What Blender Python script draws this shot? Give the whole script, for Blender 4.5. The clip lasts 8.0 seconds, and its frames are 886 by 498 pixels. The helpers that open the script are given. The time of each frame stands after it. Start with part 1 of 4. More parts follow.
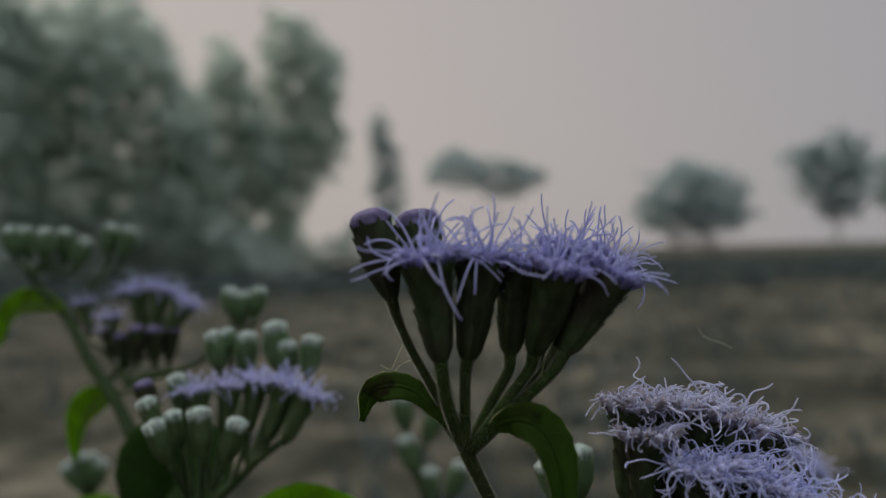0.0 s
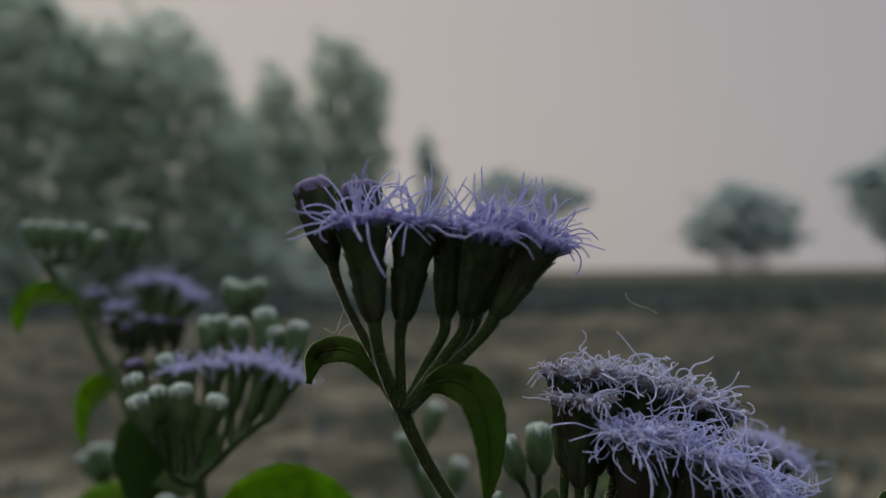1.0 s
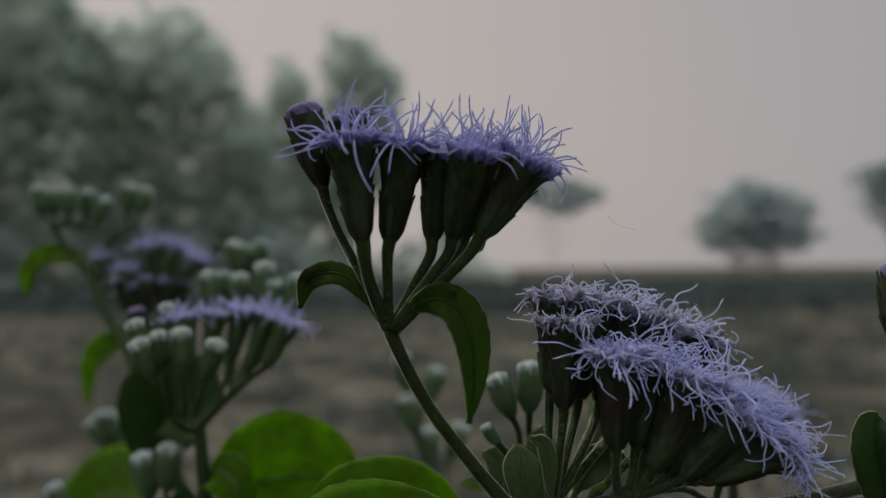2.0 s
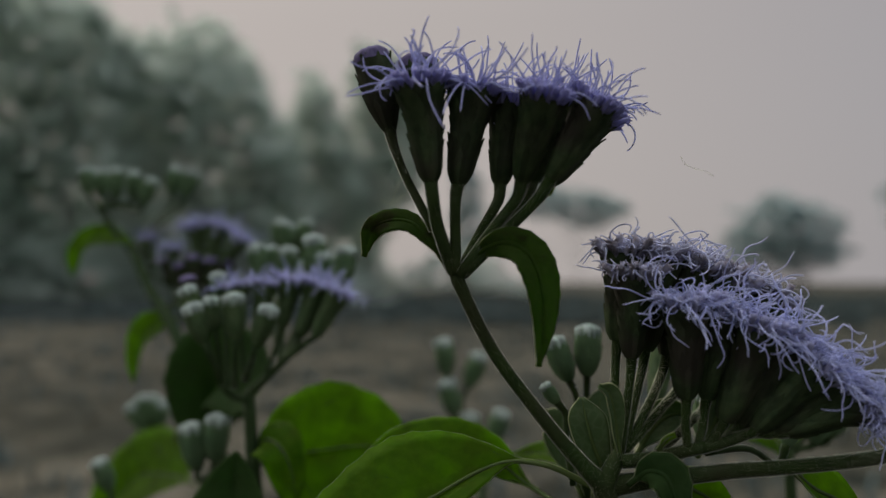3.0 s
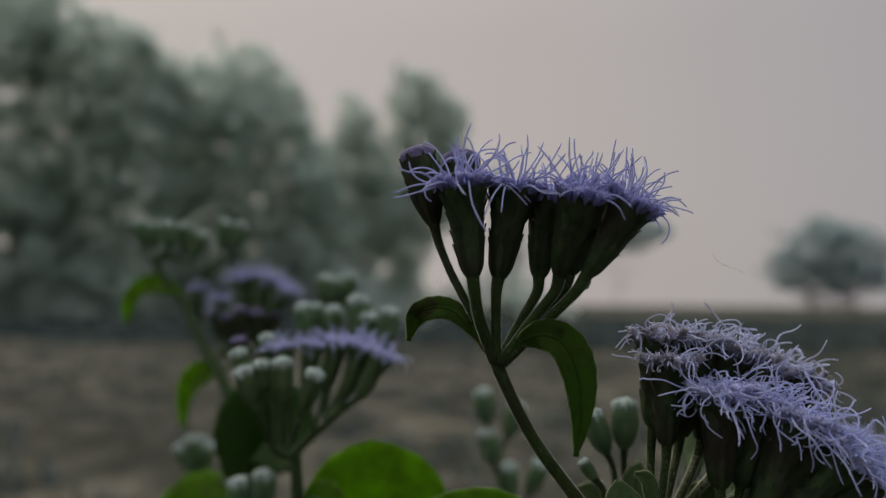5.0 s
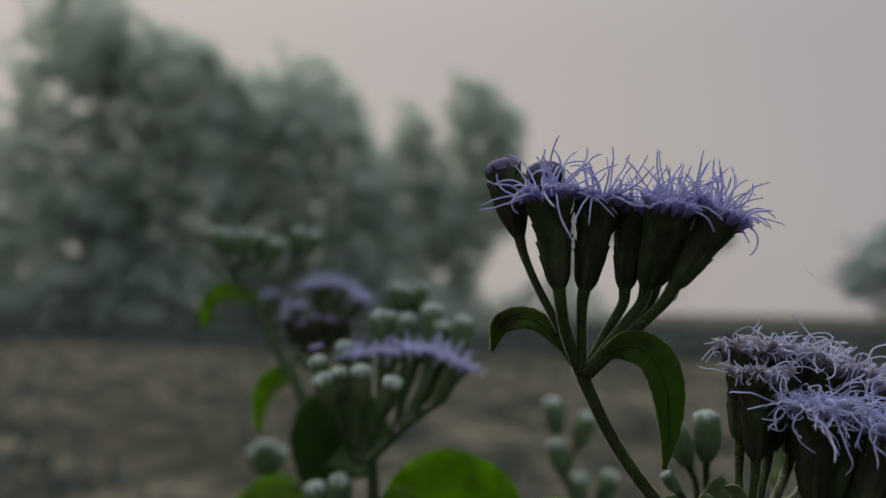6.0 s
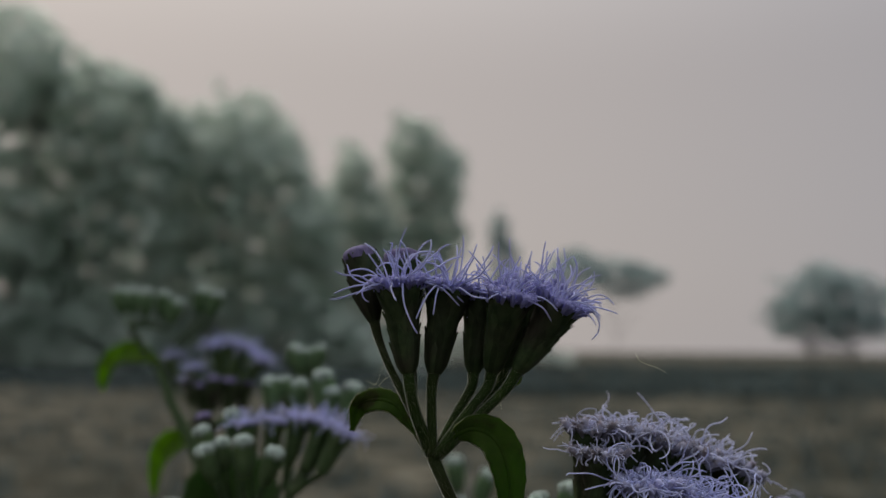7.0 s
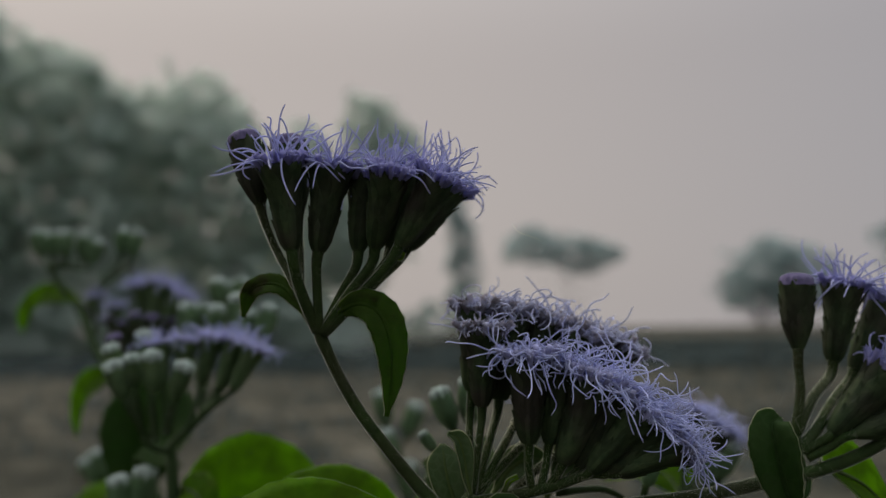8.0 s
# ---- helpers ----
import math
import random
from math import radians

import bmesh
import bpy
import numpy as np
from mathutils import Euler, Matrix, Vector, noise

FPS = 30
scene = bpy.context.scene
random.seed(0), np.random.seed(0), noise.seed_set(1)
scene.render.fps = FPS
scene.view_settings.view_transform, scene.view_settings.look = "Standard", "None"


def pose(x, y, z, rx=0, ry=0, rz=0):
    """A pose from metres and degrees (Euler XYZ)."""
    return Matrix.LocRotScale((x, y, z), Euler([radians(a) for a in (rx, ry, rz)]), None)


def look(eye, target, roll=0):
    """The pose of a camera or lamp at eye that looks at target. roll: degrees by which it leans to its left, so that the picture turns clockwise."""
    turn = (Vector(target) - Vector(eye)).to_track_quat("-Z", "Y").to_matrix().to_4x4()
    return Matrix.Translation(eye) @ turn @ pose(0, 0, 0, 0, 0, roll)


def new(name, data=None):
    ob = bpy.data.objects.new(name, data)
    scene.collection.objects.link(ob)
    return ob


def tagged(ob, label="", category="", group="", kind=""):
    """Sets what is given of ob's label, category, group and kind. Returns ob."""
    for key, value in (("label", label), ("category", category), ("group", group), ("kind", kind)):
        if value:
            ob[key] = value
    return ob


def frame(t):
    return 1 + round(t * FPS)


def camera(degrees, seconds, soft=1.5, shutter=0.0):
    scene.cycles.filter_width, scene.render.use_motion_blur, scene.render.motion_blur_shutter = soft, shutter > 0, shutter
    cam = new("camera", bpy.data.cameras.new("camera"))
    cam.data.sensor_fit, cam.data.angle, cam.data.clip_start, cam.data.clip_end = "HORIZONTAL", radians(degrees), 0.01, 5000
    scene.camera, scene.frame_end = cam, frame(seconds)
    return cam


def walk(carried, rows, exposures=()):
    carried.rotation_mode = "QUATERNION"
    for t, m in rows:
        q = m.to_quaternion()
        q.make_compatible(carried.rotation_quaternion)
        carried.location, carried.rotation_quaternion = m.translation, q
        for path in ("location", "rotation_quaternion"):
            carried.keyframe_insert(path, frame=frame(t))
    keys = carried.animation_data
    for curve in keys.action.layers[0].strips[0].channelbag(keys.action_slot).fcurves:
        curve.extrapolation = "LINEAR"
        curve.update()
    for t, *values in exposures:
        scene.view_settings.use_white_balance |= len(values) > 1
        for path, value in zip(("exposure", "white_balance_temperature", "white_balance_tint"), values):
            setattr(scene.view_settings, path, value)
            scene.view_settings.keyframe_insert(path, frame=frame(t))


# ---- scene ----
cam = camera(58, 8.0, soft=1.4)
cam.data.dof.use_dof = True
cam.data.dof.focus_distance = 0.096
cam.data.dof.aperture_fstop = 14.0
walk(cam, [
    (0.0, pose(-0.0121, 0.0066, 1.0204, 90.09, 1.29, -4.34)),
    (0.3, pose(-0.0069, 0.0064, 1.0205, 90.94, 0.95, -3.60)),
    (0.5, pose(-0.0049, 0.0048, 1.0184, 91.01, 0.72, -2.74)),
    (0.8, pose(-0.0021, 0.0026, 1.0150, 91.46, 0.69, -1.86)),
    (1.0, pose(-0.0005, 0.0023, 1.0142, 91.62, 0.67, -1.16)),
    (1.2, pose(0.0054, 0.0004, 1.0088, 91.25, 0.62, -0.38)),
    (2.3, pose(0.0009, 0.0003, 1.0031, 91.42, 0.36, -0.27)),
    (2.5, pose(0.0001, -0.0009, 0.9995, 91.43, 0.31, 0.24)),
    (2.8, pose(-0.0025, 0.0003, 0.9995, 92.73, 0.03, 0.65)),
    (3.0, pose(-0.0028, 0.0014, 0.9979, 92.31, -0.15, 1.38)),
    (3.2, pose(0.0007, -0.0009, 0.9958, 92.86, -0.21, 2.14)),
    (3.5, pose(0.0026, -0.0003, 0.9996, 93.27, -0.31, 2.85)),
    (3.7, pose(0.0041, -0.0006, 1.0026, 93.59, -0.09, 3.03)),
    (4.0, pose(0.0076, -0.0035, 1.0018, 94.25, 0.24, 3.61)),
    (4.2, pose(-0.0004, -0.0017, 1.0065, 94.28, 0.07, 3.01)),
    (5.3, pose(-0.0051, -0.0042, 1.0056, 93.78, -0.84, 4.94)),
    (5.5, pose(-0.0097, -0.0032, 1.0061, 93.84, -1.01, 5.63)),
    (5.8, pose(-0.0064, -0.0049, 1.0063, 93.87, -0.93, 7.54)),
    (6.0, pose(-0.0063, -0.0055, 1.0061, 94.36, -0.88, 8.23)),
    (6.3, pose(-0.0092, -0.0064, 1.0089, 94.99, -0.73, 7.36)),
    (6.5, pose(-0.0021, -0.0064, 1.0092, 96.04, -0.63, 6.18)),
    (6.8, pose(0.0031, -0.0084, 1.0131, 96.85, -0.61, 4.92)),
    (7.0, pose(0.0048, -0.0087, 1.0118, 97.18, -0.59, 4.01)),
    (7.2, pose(0.0101, -0.0095, 1.0103, 96.03, -0.34, 2.74)),
    (7.5, pose(0.0150, -0.0074, 1.0114, 94.56, 0.04, 0.91)),
    (7.8, pose(0.0165, -0.0081, 1.0039, 95.60, 0.47, 1.37)),
    (8.0, pose(0.0141, -0.0083, 0.9990, 95.70, 0.75, 1.08)),
])

# ---- world and light ----
SUN_UP, SUN_TURN = 42.0, -45.0      # degrees above the horizon, degrees from straight ahead (left is negative)
world = bpy.data.worlds.new("misty_sky")
scene.world = world
world.use_nodes = True
wn, wl = world.node_tree.nodes, world.node_tree.links
wn.clear()
sky = wn.new("ShaderNodeTexSky")
sky.sky_type, sky.sun_disc = "NISHITA", False
sky.sun_elevation, sky.sun_rotation = radians(SUN_UP), radians(SUN_TURN)
sky.dust_density, sky.air_density, sky.ozone_density = 7.0, 1.0, 1.0
mist = wn.new("ShaderNodeMix")
mist.data_type = "RGBA"
mist.inputs[0].default_value = 0.94
# the mist is brightest overhead, where it is lit from above
spot_in_sky = wn.new("ShaderNodeTexCoord")
split = wn.new("ShaderNodeSeparateXYZ")
height = wn.new("ShaderNodeMapRange")
height.interpolation_type = "SMOOTHSTEP"
height.inputs[1].default_value, height.inputs[2].default_value = 0.30, 1.0
overhead = wn.new("ShaderNodeMix")
overhead.data_type = "RGBA"
overhead.inputs[6].default_value = (4.62, 4.16, 3.93, 1)
overhead.inputs[7].default_value = (14.5, 14.0, 13.6, 1)
wl.new(spot_in_sky.outputs["Generated"], split.inputs[0])
wl.new(split.outputs[2], height.inputs[0])
wl.new(height.outputs[0], overhead.inputs[0])
sunward = wn.new("ShaderNodeVectorMath")
sunward.operation = "DOT_PRODUCT"
sunward.inputs[1].default_value = (math.sin(radians(SUN_TURN)), math.cos(radians(SUN_TURN)), 0.0)
away = wn.new("ShaderNodeMapRange")
away.interpolation_type = "SMOOTHSTEP"
away.inputs[1].default_value, away.inputs[2].default_value = 0.85, 0.0
glow_fades = wn.new("ShaderNodeMix")
glow_fades.data_type, glow_fades.blend_type = "RGBA", "MULTIPLY"
glow_fades.inputs[7].default_value = (0.755, 0.81, 0.90, 1)
wl.new(spot_in_sky.outputs["Generated"], sunward.inputs[0])
wl.new(sunward.outputs["Value"], away.inputs[0])
wl.new(away.outputs[0], glow_fades.inputs[0])
wl.new(overhead.outputs[2], glow_fades.inputs[6])
wl.new(glow_fades.outputs[2], mist.inputs[7])
back = wn.new("ShaderNodeBackground")
back.inputs[1].default_value = 0.1
world_out = wn.new("ShaderNodeOutputWorld")
wl.new(sky.outputs[0], mist.inputs[6])
wl.new(mist.outputs[2], back.inputs[0])
wl.new(back.outputs[0], world_out.inputs[0])

sun_data = bpy.data.lights.new("sun", "SUN")
sun_data.energy, sun_data.angle, sun_data.color = 1.3, radians(16), (1.0, 0.9, 0.78)
sun = new("sun", sun_data)
sun_way = Vector((math.sin(radians(SUN_TURN)) * math.cos(radians(SUN_UP)), math.cos(radians(SUN_TURN)) * math.cos(radians(SUN_UP)), math.sin(radians(SUN_UP))))
sun.matrix_world = look(sun_way * 50, (0, 0, 0))


# ---- materials ----
def material(name, colour, second, size, rough=0.6, spec=0.3, through_light=0.0, through_colour=None, sheen=0.0, bump=0.0, bump_size=None,
             third=None, spot=None, spot_size=0.001, spot_amount=0.62, per_island=0.0, detail=6.0, net=0.0, spread=(0.32, 0.68)):
    """Two colours mixed by noise of that size in metres, some light let through, fine relief and, if told, dark spots."""
    m = bpy.data.materials.new(name)
    m.use_nodes = True
    n, l = m.node_tree.nodes, m.node_tree.links
    n.clear()
    place = n.new("ShaderNodeNewGeometry")
    grain = n.new("ShaderNodeTexNoise")
    grain.inputs["Scale"].default_value, grain.inputs["Detail"].default_value = 1.0 / size, detail
    l.new(place.outputs["Position"], grain.inputs["Vector"])
    ramp = n.new("ShaderNodeValToRGB")
    ramp.color_ramp.elements[0].position, ramp.color_ramp.elements[1].position = spread
    ramp.color_ramp.elements[0].color, ramp.color_ramp.elements[1].color = (*colour, 1), (*second, 1)
    l.new(grain.outputs[0], ramp.inputs[0])
    tone = ramp.outputs[0]
    if third:
        broad = n.new("ShaderNodeTexNoise")
        broad.inputs["Scale"].default_value, broad.inputs["Detail"].default_value = 0.22 / size, 4.0
        l.new(place.outputs["Position"], broad.inputs["Vector"])
        fade = n.new("ShaderNodeMapRange")
        fade.inputs[1].default_value, fade.inputs[2].default_value = 0.42, 0.66
        l.new(broad.outputs[0], fade.inputs[0])
        blend = n.new("ShaderNodeMix")
        blend.data_type = "RGBA"
        l.new(fade.outputs[0], blend.inputs[0])
        l.new(tone, blend.inputs[6])
        blend.inputs[7].default_value = (*third, 1)
        tone = blend.outputs[2]
    if spot:
        dots = n.new("ShaderNodeTexNoise")
        dots.inputs["Scale"].default_value, dots.inputs["Detail"].default_value = 1.0 / spot_size, 2.0
        l.new(place.outputs["Position"], dots.inputs["Vector"])
        cut = n.new("ShaderNodeMapRange")
        cut.inputs[1].default_value, cut.inputs[2].default_value = spot_amount, spot_amount + 0.04
        l.new(dots.outputs[0], cut.inputs[0])
        blend = n.new("ShaderNodeMix")
        blend.data_type = "RGBA"
        l.new(cut.outputs[0], blend.inputs[0])
        l.new(tone, blend.inputs[6])
        blend.inputs[7].default_value = (*spot, 1)
        tone = blend.outputs[2]
    if net:
        cells = n.new("ShaderNodeTexVoronoi")
        cells.feature = "DISTANCE_TO_EDGE"
        cells.inputs["Scale"].default_value = 1.0 / net
        l.new(place.outputs["Position"], cells.inputs["Vector"])
        line = n.new("ShaderNodeMapRange")
        line.inputs[1].default_value, line.inputs[2].default_value = 0.02, 0.16
        line.inputs[3].default_value, line.inputs[4].default_value = 0.25, 0.0
        l.new(cells.outputs["Distance"], line.inputs[0])
        blend = n.new("ShaderNodeMix")
        blend.data_type = "RGBA"
        l.new(line.outputs[0], blend.inputs[0])
        l.new(tone, blend.inputs[6])
        blend.inputs[7].default_value = (second[0] * 1.9, second[1] * 1.7, second[2] * 2.2, 1)
        tone = blend.outputs[2]
    if per_island:
        vary = n.new("ShaderNodeMapRange")
        vary.inputs[3].default_value, vary.inputs[4].default_value = 1.0 - per_island, 1.0 + per_island
        l.new(place.outputs["Random Per Island"], vary.inputs[0])
        hue = n.new("ShaderNodeHueSaturation")
        l.new(vary.outputs[0], hue.inputs["Value"])
        l.new(tone, hue.inputs["Color"])
        tone = hue.outputs[0]
    skin = n.new("ShaderNodeBsdfPrincipled")
    skin.inputs["Roughness"].default_value = rough
    skin.inputs["Specular IOR Level"].default_value = spec
    skin.inputs["Sheen Weight"].default_value = sheen
    skin.inputs["Sheen Roughness"].default_value = 0.22
    l.new(tone, skin.inputs["Base Color"])
    if bump:
        rough_noise = n.new("ShaderNodeTexNoise")
        rough_noise.inputs["Scale"].default_value, rough_noise.inputs["Detail"].default_value = 1.0 / (bump_size or size), 5.0
        l.new(place.outputs["Position"], rough_noise.inputs["Vector"])
        relief = n.new("ShaderNodeBump")
        relief.inputs["Strength"].default_value, relief.inputs["Distance"].default_value = bump, (bump_size or size) * 0.5
        l.new(rough_noise.outputs[0], relief.inputs["Height"])
        l.new(relief.outputs[0], skin.inputs["Normal"])
    end = n.new("ShaderNodeOutputMaterial")
    shader = skin.outputs[0]
    if through_light:
        glow = n.new("ShaderNodeBsdfTranslucent")
        if through_colour and net:
            mottle = n.new("ShaderNodeMix")
            mottle.data_type = "RGBA"
            reach = n.new("ShaderNodeMapRange")
            reach.inputs[1].default_value, reach.inputs[2].default_value = 0.36, 0.66
            l.new(grain.outputs[0], reach.inputs[0])
            l.new(reach.outputs[0], mottle.inputs[0])
            mottle.inputs[6].default_value = (*[c * 1.25 for c in through_colour], 1)
            mottle.inputs[7].default_value = (*[c * 0.7 for c in through_colour], 1)
            l.new(mottle.outputs[2], glow.inputs[0])
        elif through_colour:
            glow.inputs[0].default_value = (*through_colour, 1)
        else:
            l.new(tone, glow.inputs[0])
        both = n.new("ShaderNodeMixShader")
        both.inputs[0].default_value = through_light
        l.new(shader, both.inputs[1])
        l.new(glow.outputs[0], both.inputs[2])
        shader = both.outputs[0]
    l.new(shader, end.inputs[0])
    return m


M_STEM = material("hairy_green_stem", (0.015, 0.033, 0.008), (0.032, 0.056, 0.014), 0.002, 0.75, 0.1, sheen=0.9, bump=0.25, bump_size=0.0006, third=(0.024, 0.031, 0.011))
M_FUZZ = material("fine_hairs", (0.03, 0.04, 0.018), (0.055, 0.065, 0.03), 0.002, 0.9, 0.0, 0.85, (0.90, 0.92, 0.72))
M_LEAF_BROWN = material("leaf_browning", (0.020, 0.045, 0.007), (0.035, 0.065, 0.010), 0.003, 0.85, 0.04, 0.40, (0.15, 0.27, 0.015), 0.0, 0.3, 0.001, spot=(0.016, 0.010, 0.007), spot_size=0.0042, spot_amount=0.5, net=0.0016)
M_VEIN = material("leaf_veins", (0.07, 0.11, 0.03), (0.11, 0.16, 0.045), 0.003, 0.6, 0.2, 0.3, (0.16, 0.26, 0.04))
M_FRESH = material("green_bracts", (0.048, 0.090, 0.038), (0.115, 0.165, 0.076), 0.002, 0.7, 0.15, 0.34, (0.27, 0.40, 0.13), 0.1, 0.3, 0.0006, per_island=0.4)
M_INVOLUCRE = material("dark_green_bracts", (0.018, 0.034, 0.013), (0.044, 0.064, 0.026), 0.0012, 0.7, 0.15, 0.18, (0.11, 0.17, 0.04), 0.0, 0.3, 0.0006, third=(0.034, 0.031, 0.022), per_island=0.55)
M_BUD = material("pale_green_bracts", (0.078, 0.148, 0.072), (0.16, 0.245, 0.125), 0.002, 0.65, 0.2, 0.4, (0.32, 0.48, 0.22), 0.1, 0.3, 0.0006, per_island=0.3)
M_STYLE = material("lavender_threads", (0.46, 0.48, 0.70), (0.60, 0.62, 0.84), 0.002, 0.55, 0.3, 0.5, (0.56, 0.58, 0.84), 0.0, per_island=0.2)
M_COROLLA = material("violet_florets", (0.27, 0.27, 0.52), (0.41, 0.41, 0.68), 0.0015, 0.6, 0.25, 0.4, (0.40, 0.39, 0.72), 0.0, per_island=0.25)
M_OLD_STYLE = material("faded_lilac_threads", (0.50, 0.53, 0.78), (0.70, 0.73, 0.92), 0.002, 0.75, 0.12, 0.5, (0.70, 0.73, 0.93), 0.0, per_island=0.25)
M_OLD_COROLLA = material("faded_florets", (0.34, 0.34, 0.52), (0.52, 0.53, 0.74), 0.0012, 0.8, 0.2, 0.3, None, 0.0, per_island=0.3)
M_DRY_COROLLA = material("withered_florets", (0.21, 0.18, 0.19), (0.47, 0.48, 0.61), 0.0010, 0.85, 0.1, 0.3, None, 0.0, per_island=0.5)
M_GREY_STYLE = material("withered_threads", (0.48, 0.50, 0.66), (0.72, 0.74, 0.88), 0.002, 0.75, 0.1, 0.5, (0.70, 0.72, 0.85), 0.0, per_island=0.3)
M_STEM_BACK = material("dull_green_stem", (0.026, 0.05, 0.018), (0.05, 0.08, 0.03), 0.002, 0.7, 0.12, 0.1, (0.10, 0.17, 0.05), sheen=0.3, bump=0.4, bump_size=0.0006)
M_WHITE = material("white_bud_tips", (0.36, 0.46, 0.40), (0.68, 0.76, 0.71), 0.0009, 0.7, 0.2, 0.35, None, 0.1, per_island=0.35)
M_PURPLE_TIP = material("dusky_purple_tips", (0.12, 0.10, 0.20), (0.23, 0.205, 0.34), 0.0012, 0.8, 0.1, 0.2, None, 0.2, 0.5, 0.0005)
M_LEAF = material("leaf_green", (0.034, 0.088, 0.004), (0.08, 0.15, 0.008), 0.0035, 0.75, 0.08, 0.62, (0.33, 0.58, 0.004), 0.0, 0.5, 0.0009, third=(0.04, 0.07, 0.006), spot=(0.035, 0.02, 0.01), spot_size=0.0022, spot_amount=0.72, net=0.0019)
M_LEAF_WORN = material("leaf_spotted", (0.020, 0.040, 0.008), (0.04, 0.07, 0.012), 0.003, 0.85, 0.04, 0.45, (0.17, 0.36, 0.010), 0.0, 0.35, 0.001, spot=(0.02, 0.012, 0.008), spot_size=0.0013, spot_amount=0.63, net=0.0016)
M_LEAF_DARK = material("leaf_deep_green", (0.018, 0.044, 0.012), (0.036, 0.072, 0.018), 0.004, 0.7, 0.1, 0.38, (0.09, 0.21, 0.016), 0.0, 0.4, 0.0012, net=0.0019)
M_LEAF_PALE = material("leaf_pale_downy", (0.048, 0.084, 0.033), (0.094, 0.138, 0.056), 0.003, 0.75, 0.1, 0.32, (0.14, 0.25, 0.055), 0.1, 0.35, 0.001, net=0.0012)
# Base and through-light colours greyed and lightened to carry the morning mist.
M_FOLIAGE = material("mist_pale_foliage", (0.158, 0.198, 0.173), (0.210, 0.250, 0.222), 0.9, 0.9, 0.0, 0.84, (0.67, 0.75, 0.69), per_island=0.1)
# Paler again than the trees: ground mist is put into this colour.
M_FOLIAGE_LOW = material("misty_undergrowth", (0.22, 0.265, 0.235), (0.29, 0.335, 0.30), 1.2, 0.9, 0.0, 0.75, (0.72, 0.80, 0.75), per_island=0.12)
# Distance haze painted in: leaf colours lightened and shifted to blue-grey.
M_FOLIAGE_PALE = material("haze_pale_foliage", (0.14, 0.185, 0.182), (0.175, 0.22, 0.217), 1.2, 0.85, 0.02, 0.84, (0.475, 0.575, 0.57), per_island=0.06)
M_BARK = material("tree_bark", (0.10, 0.09, 0.08), (0.16, 0.145, 0.13), 0.2, 0.9, 0.1, bump=0.5, bump_size=0.08)
M_SOIL = material("dry_field", (0.015, 0.019, 0.013), (0.150, 0.138, 0.104), 0.5, 0.95, 0.1, bump=0.9, bump_size=0.14, third=(0.024, 0.027, 0.019), spread=(0.38, 0.62))
M_CROP = material("dark_crop", (0.055, 0.078, 0.077), (0.096, 0.124, 0.12), 1.5, 0.9, 0.1, 0.25, None, per_island=0.3)
M_STRAW = material("dry_grass", (0.08, 0.075, 0.05), (0.15, 0.135, 0.095), 0.6, 0.9, 0.1, 0.25, None, per_island=0.35)


M_DEW = bpy.data.materials.new("water_bead")
M_DEW.use_nodes = True
dew = M_DEW.node_tree.nodes["Principled BSDF"]
dew.inputs["Base Color"].default_value = (0.95, 0.96, 1.0, 1)
dew.inputs["Roughness"].default_value, dew.inputs["IOR"].default_value = 0.03, 1.33
dew.inputs["Transmission Weight"].default_value = 1.0


# ---- mesh helpers ----
class Builder:
    """Gathers points and faces of one mesh."""

    def __init__(self):
        self.v, self.f = [], []

    def tube(self, path, radii, sides=6, cap=True):
        path = [Vector(p) for p in path]
        start, count = len(self.v), len(path)
        side = None
        for i, p in enumerate(path):
            ahead = (path[min(i + 1, count - 1)] - path[max(i - 1, 0)]).normalized()
            if side is None:
                side = ahead.orthogonal().normalized()
            side = (side - ahead * side.dot(ahead)).normalized()
            other = ahead.cross(side)
            r = radii[i] if isinstance(radii, (list, tuple)) else radii
            for k in range(sides):
                a = 2 * math.pi * k / sides
                self.v.append(p + side * (r * math.cos(a)) + other * (r * math.sin(a)))
        for i in range(count - 1):
            for k in range(sides):
                a, b = start + i * sides + k, start + i * sides + (k + 1) % sides
                self.f.append((a, b, b + sides, a + sides))
        if cap:
            self.f.append(tuple(start + k for k in reversed(range(sides))))
            self.f.append(tuple(start + (count - 1) * sides + k for k in range(sides)))
        return self

    def grid(self, rows):
        start, wide = len(self.v), len(rows[0])
        for row in rows:
            self.v.extend(row)
        for i in range(len(rows) - 1):
            for k in range(wide - 1):
                a = start + i * wide + k
                self.f.append((a, a + 1, a + wide + 1, a + wide))
        return self

    def mesh(self, name, mat, smooth=True):
        data = bpy.data.meshes.new(name)
        data.from_pydata([tuple(p) for p in self.v], [], self.f)
        data.polygons.foreach_set("use_smooth", [smooth] * len(data.polygons))
        data.materials.append(mat)
        data.update()
        return data


def smooth_path(points, steps):
    """A soft curve through the points."""
    p = [Vector(q) for q in points]
    p = [p[0] * 2 - p[1]] + p + [p[-1] * 2 - p[-2]]
    lead = [None]
    for i in range(1, len(p) - 1):
        m = (p[i + 1] - p[i - 1]) / 2
        most = 1.1 * min((p[i + 1] - p[i]).length, (p[i] - p[i - 1]).length)
        lead.append(m * (most / m.length) if m.length > most else m)
    out = []
    for i in range(1, len(p) - 2):
        for k in range(steps):
            t = k / steps
            out.append(p[i] * (2 * t ** 3 - 3 * t * t + 1) + lead[i] * (t ** 3 - 2 * t * t + t) + p[i + 1] * (3 * t * t - 2 * t ** 3) + lead[i + 1] * (t ** 3 - t * t))
    out.append(p[-2])
    return out


ORIGIN = Vector((0, 0, 1.0))


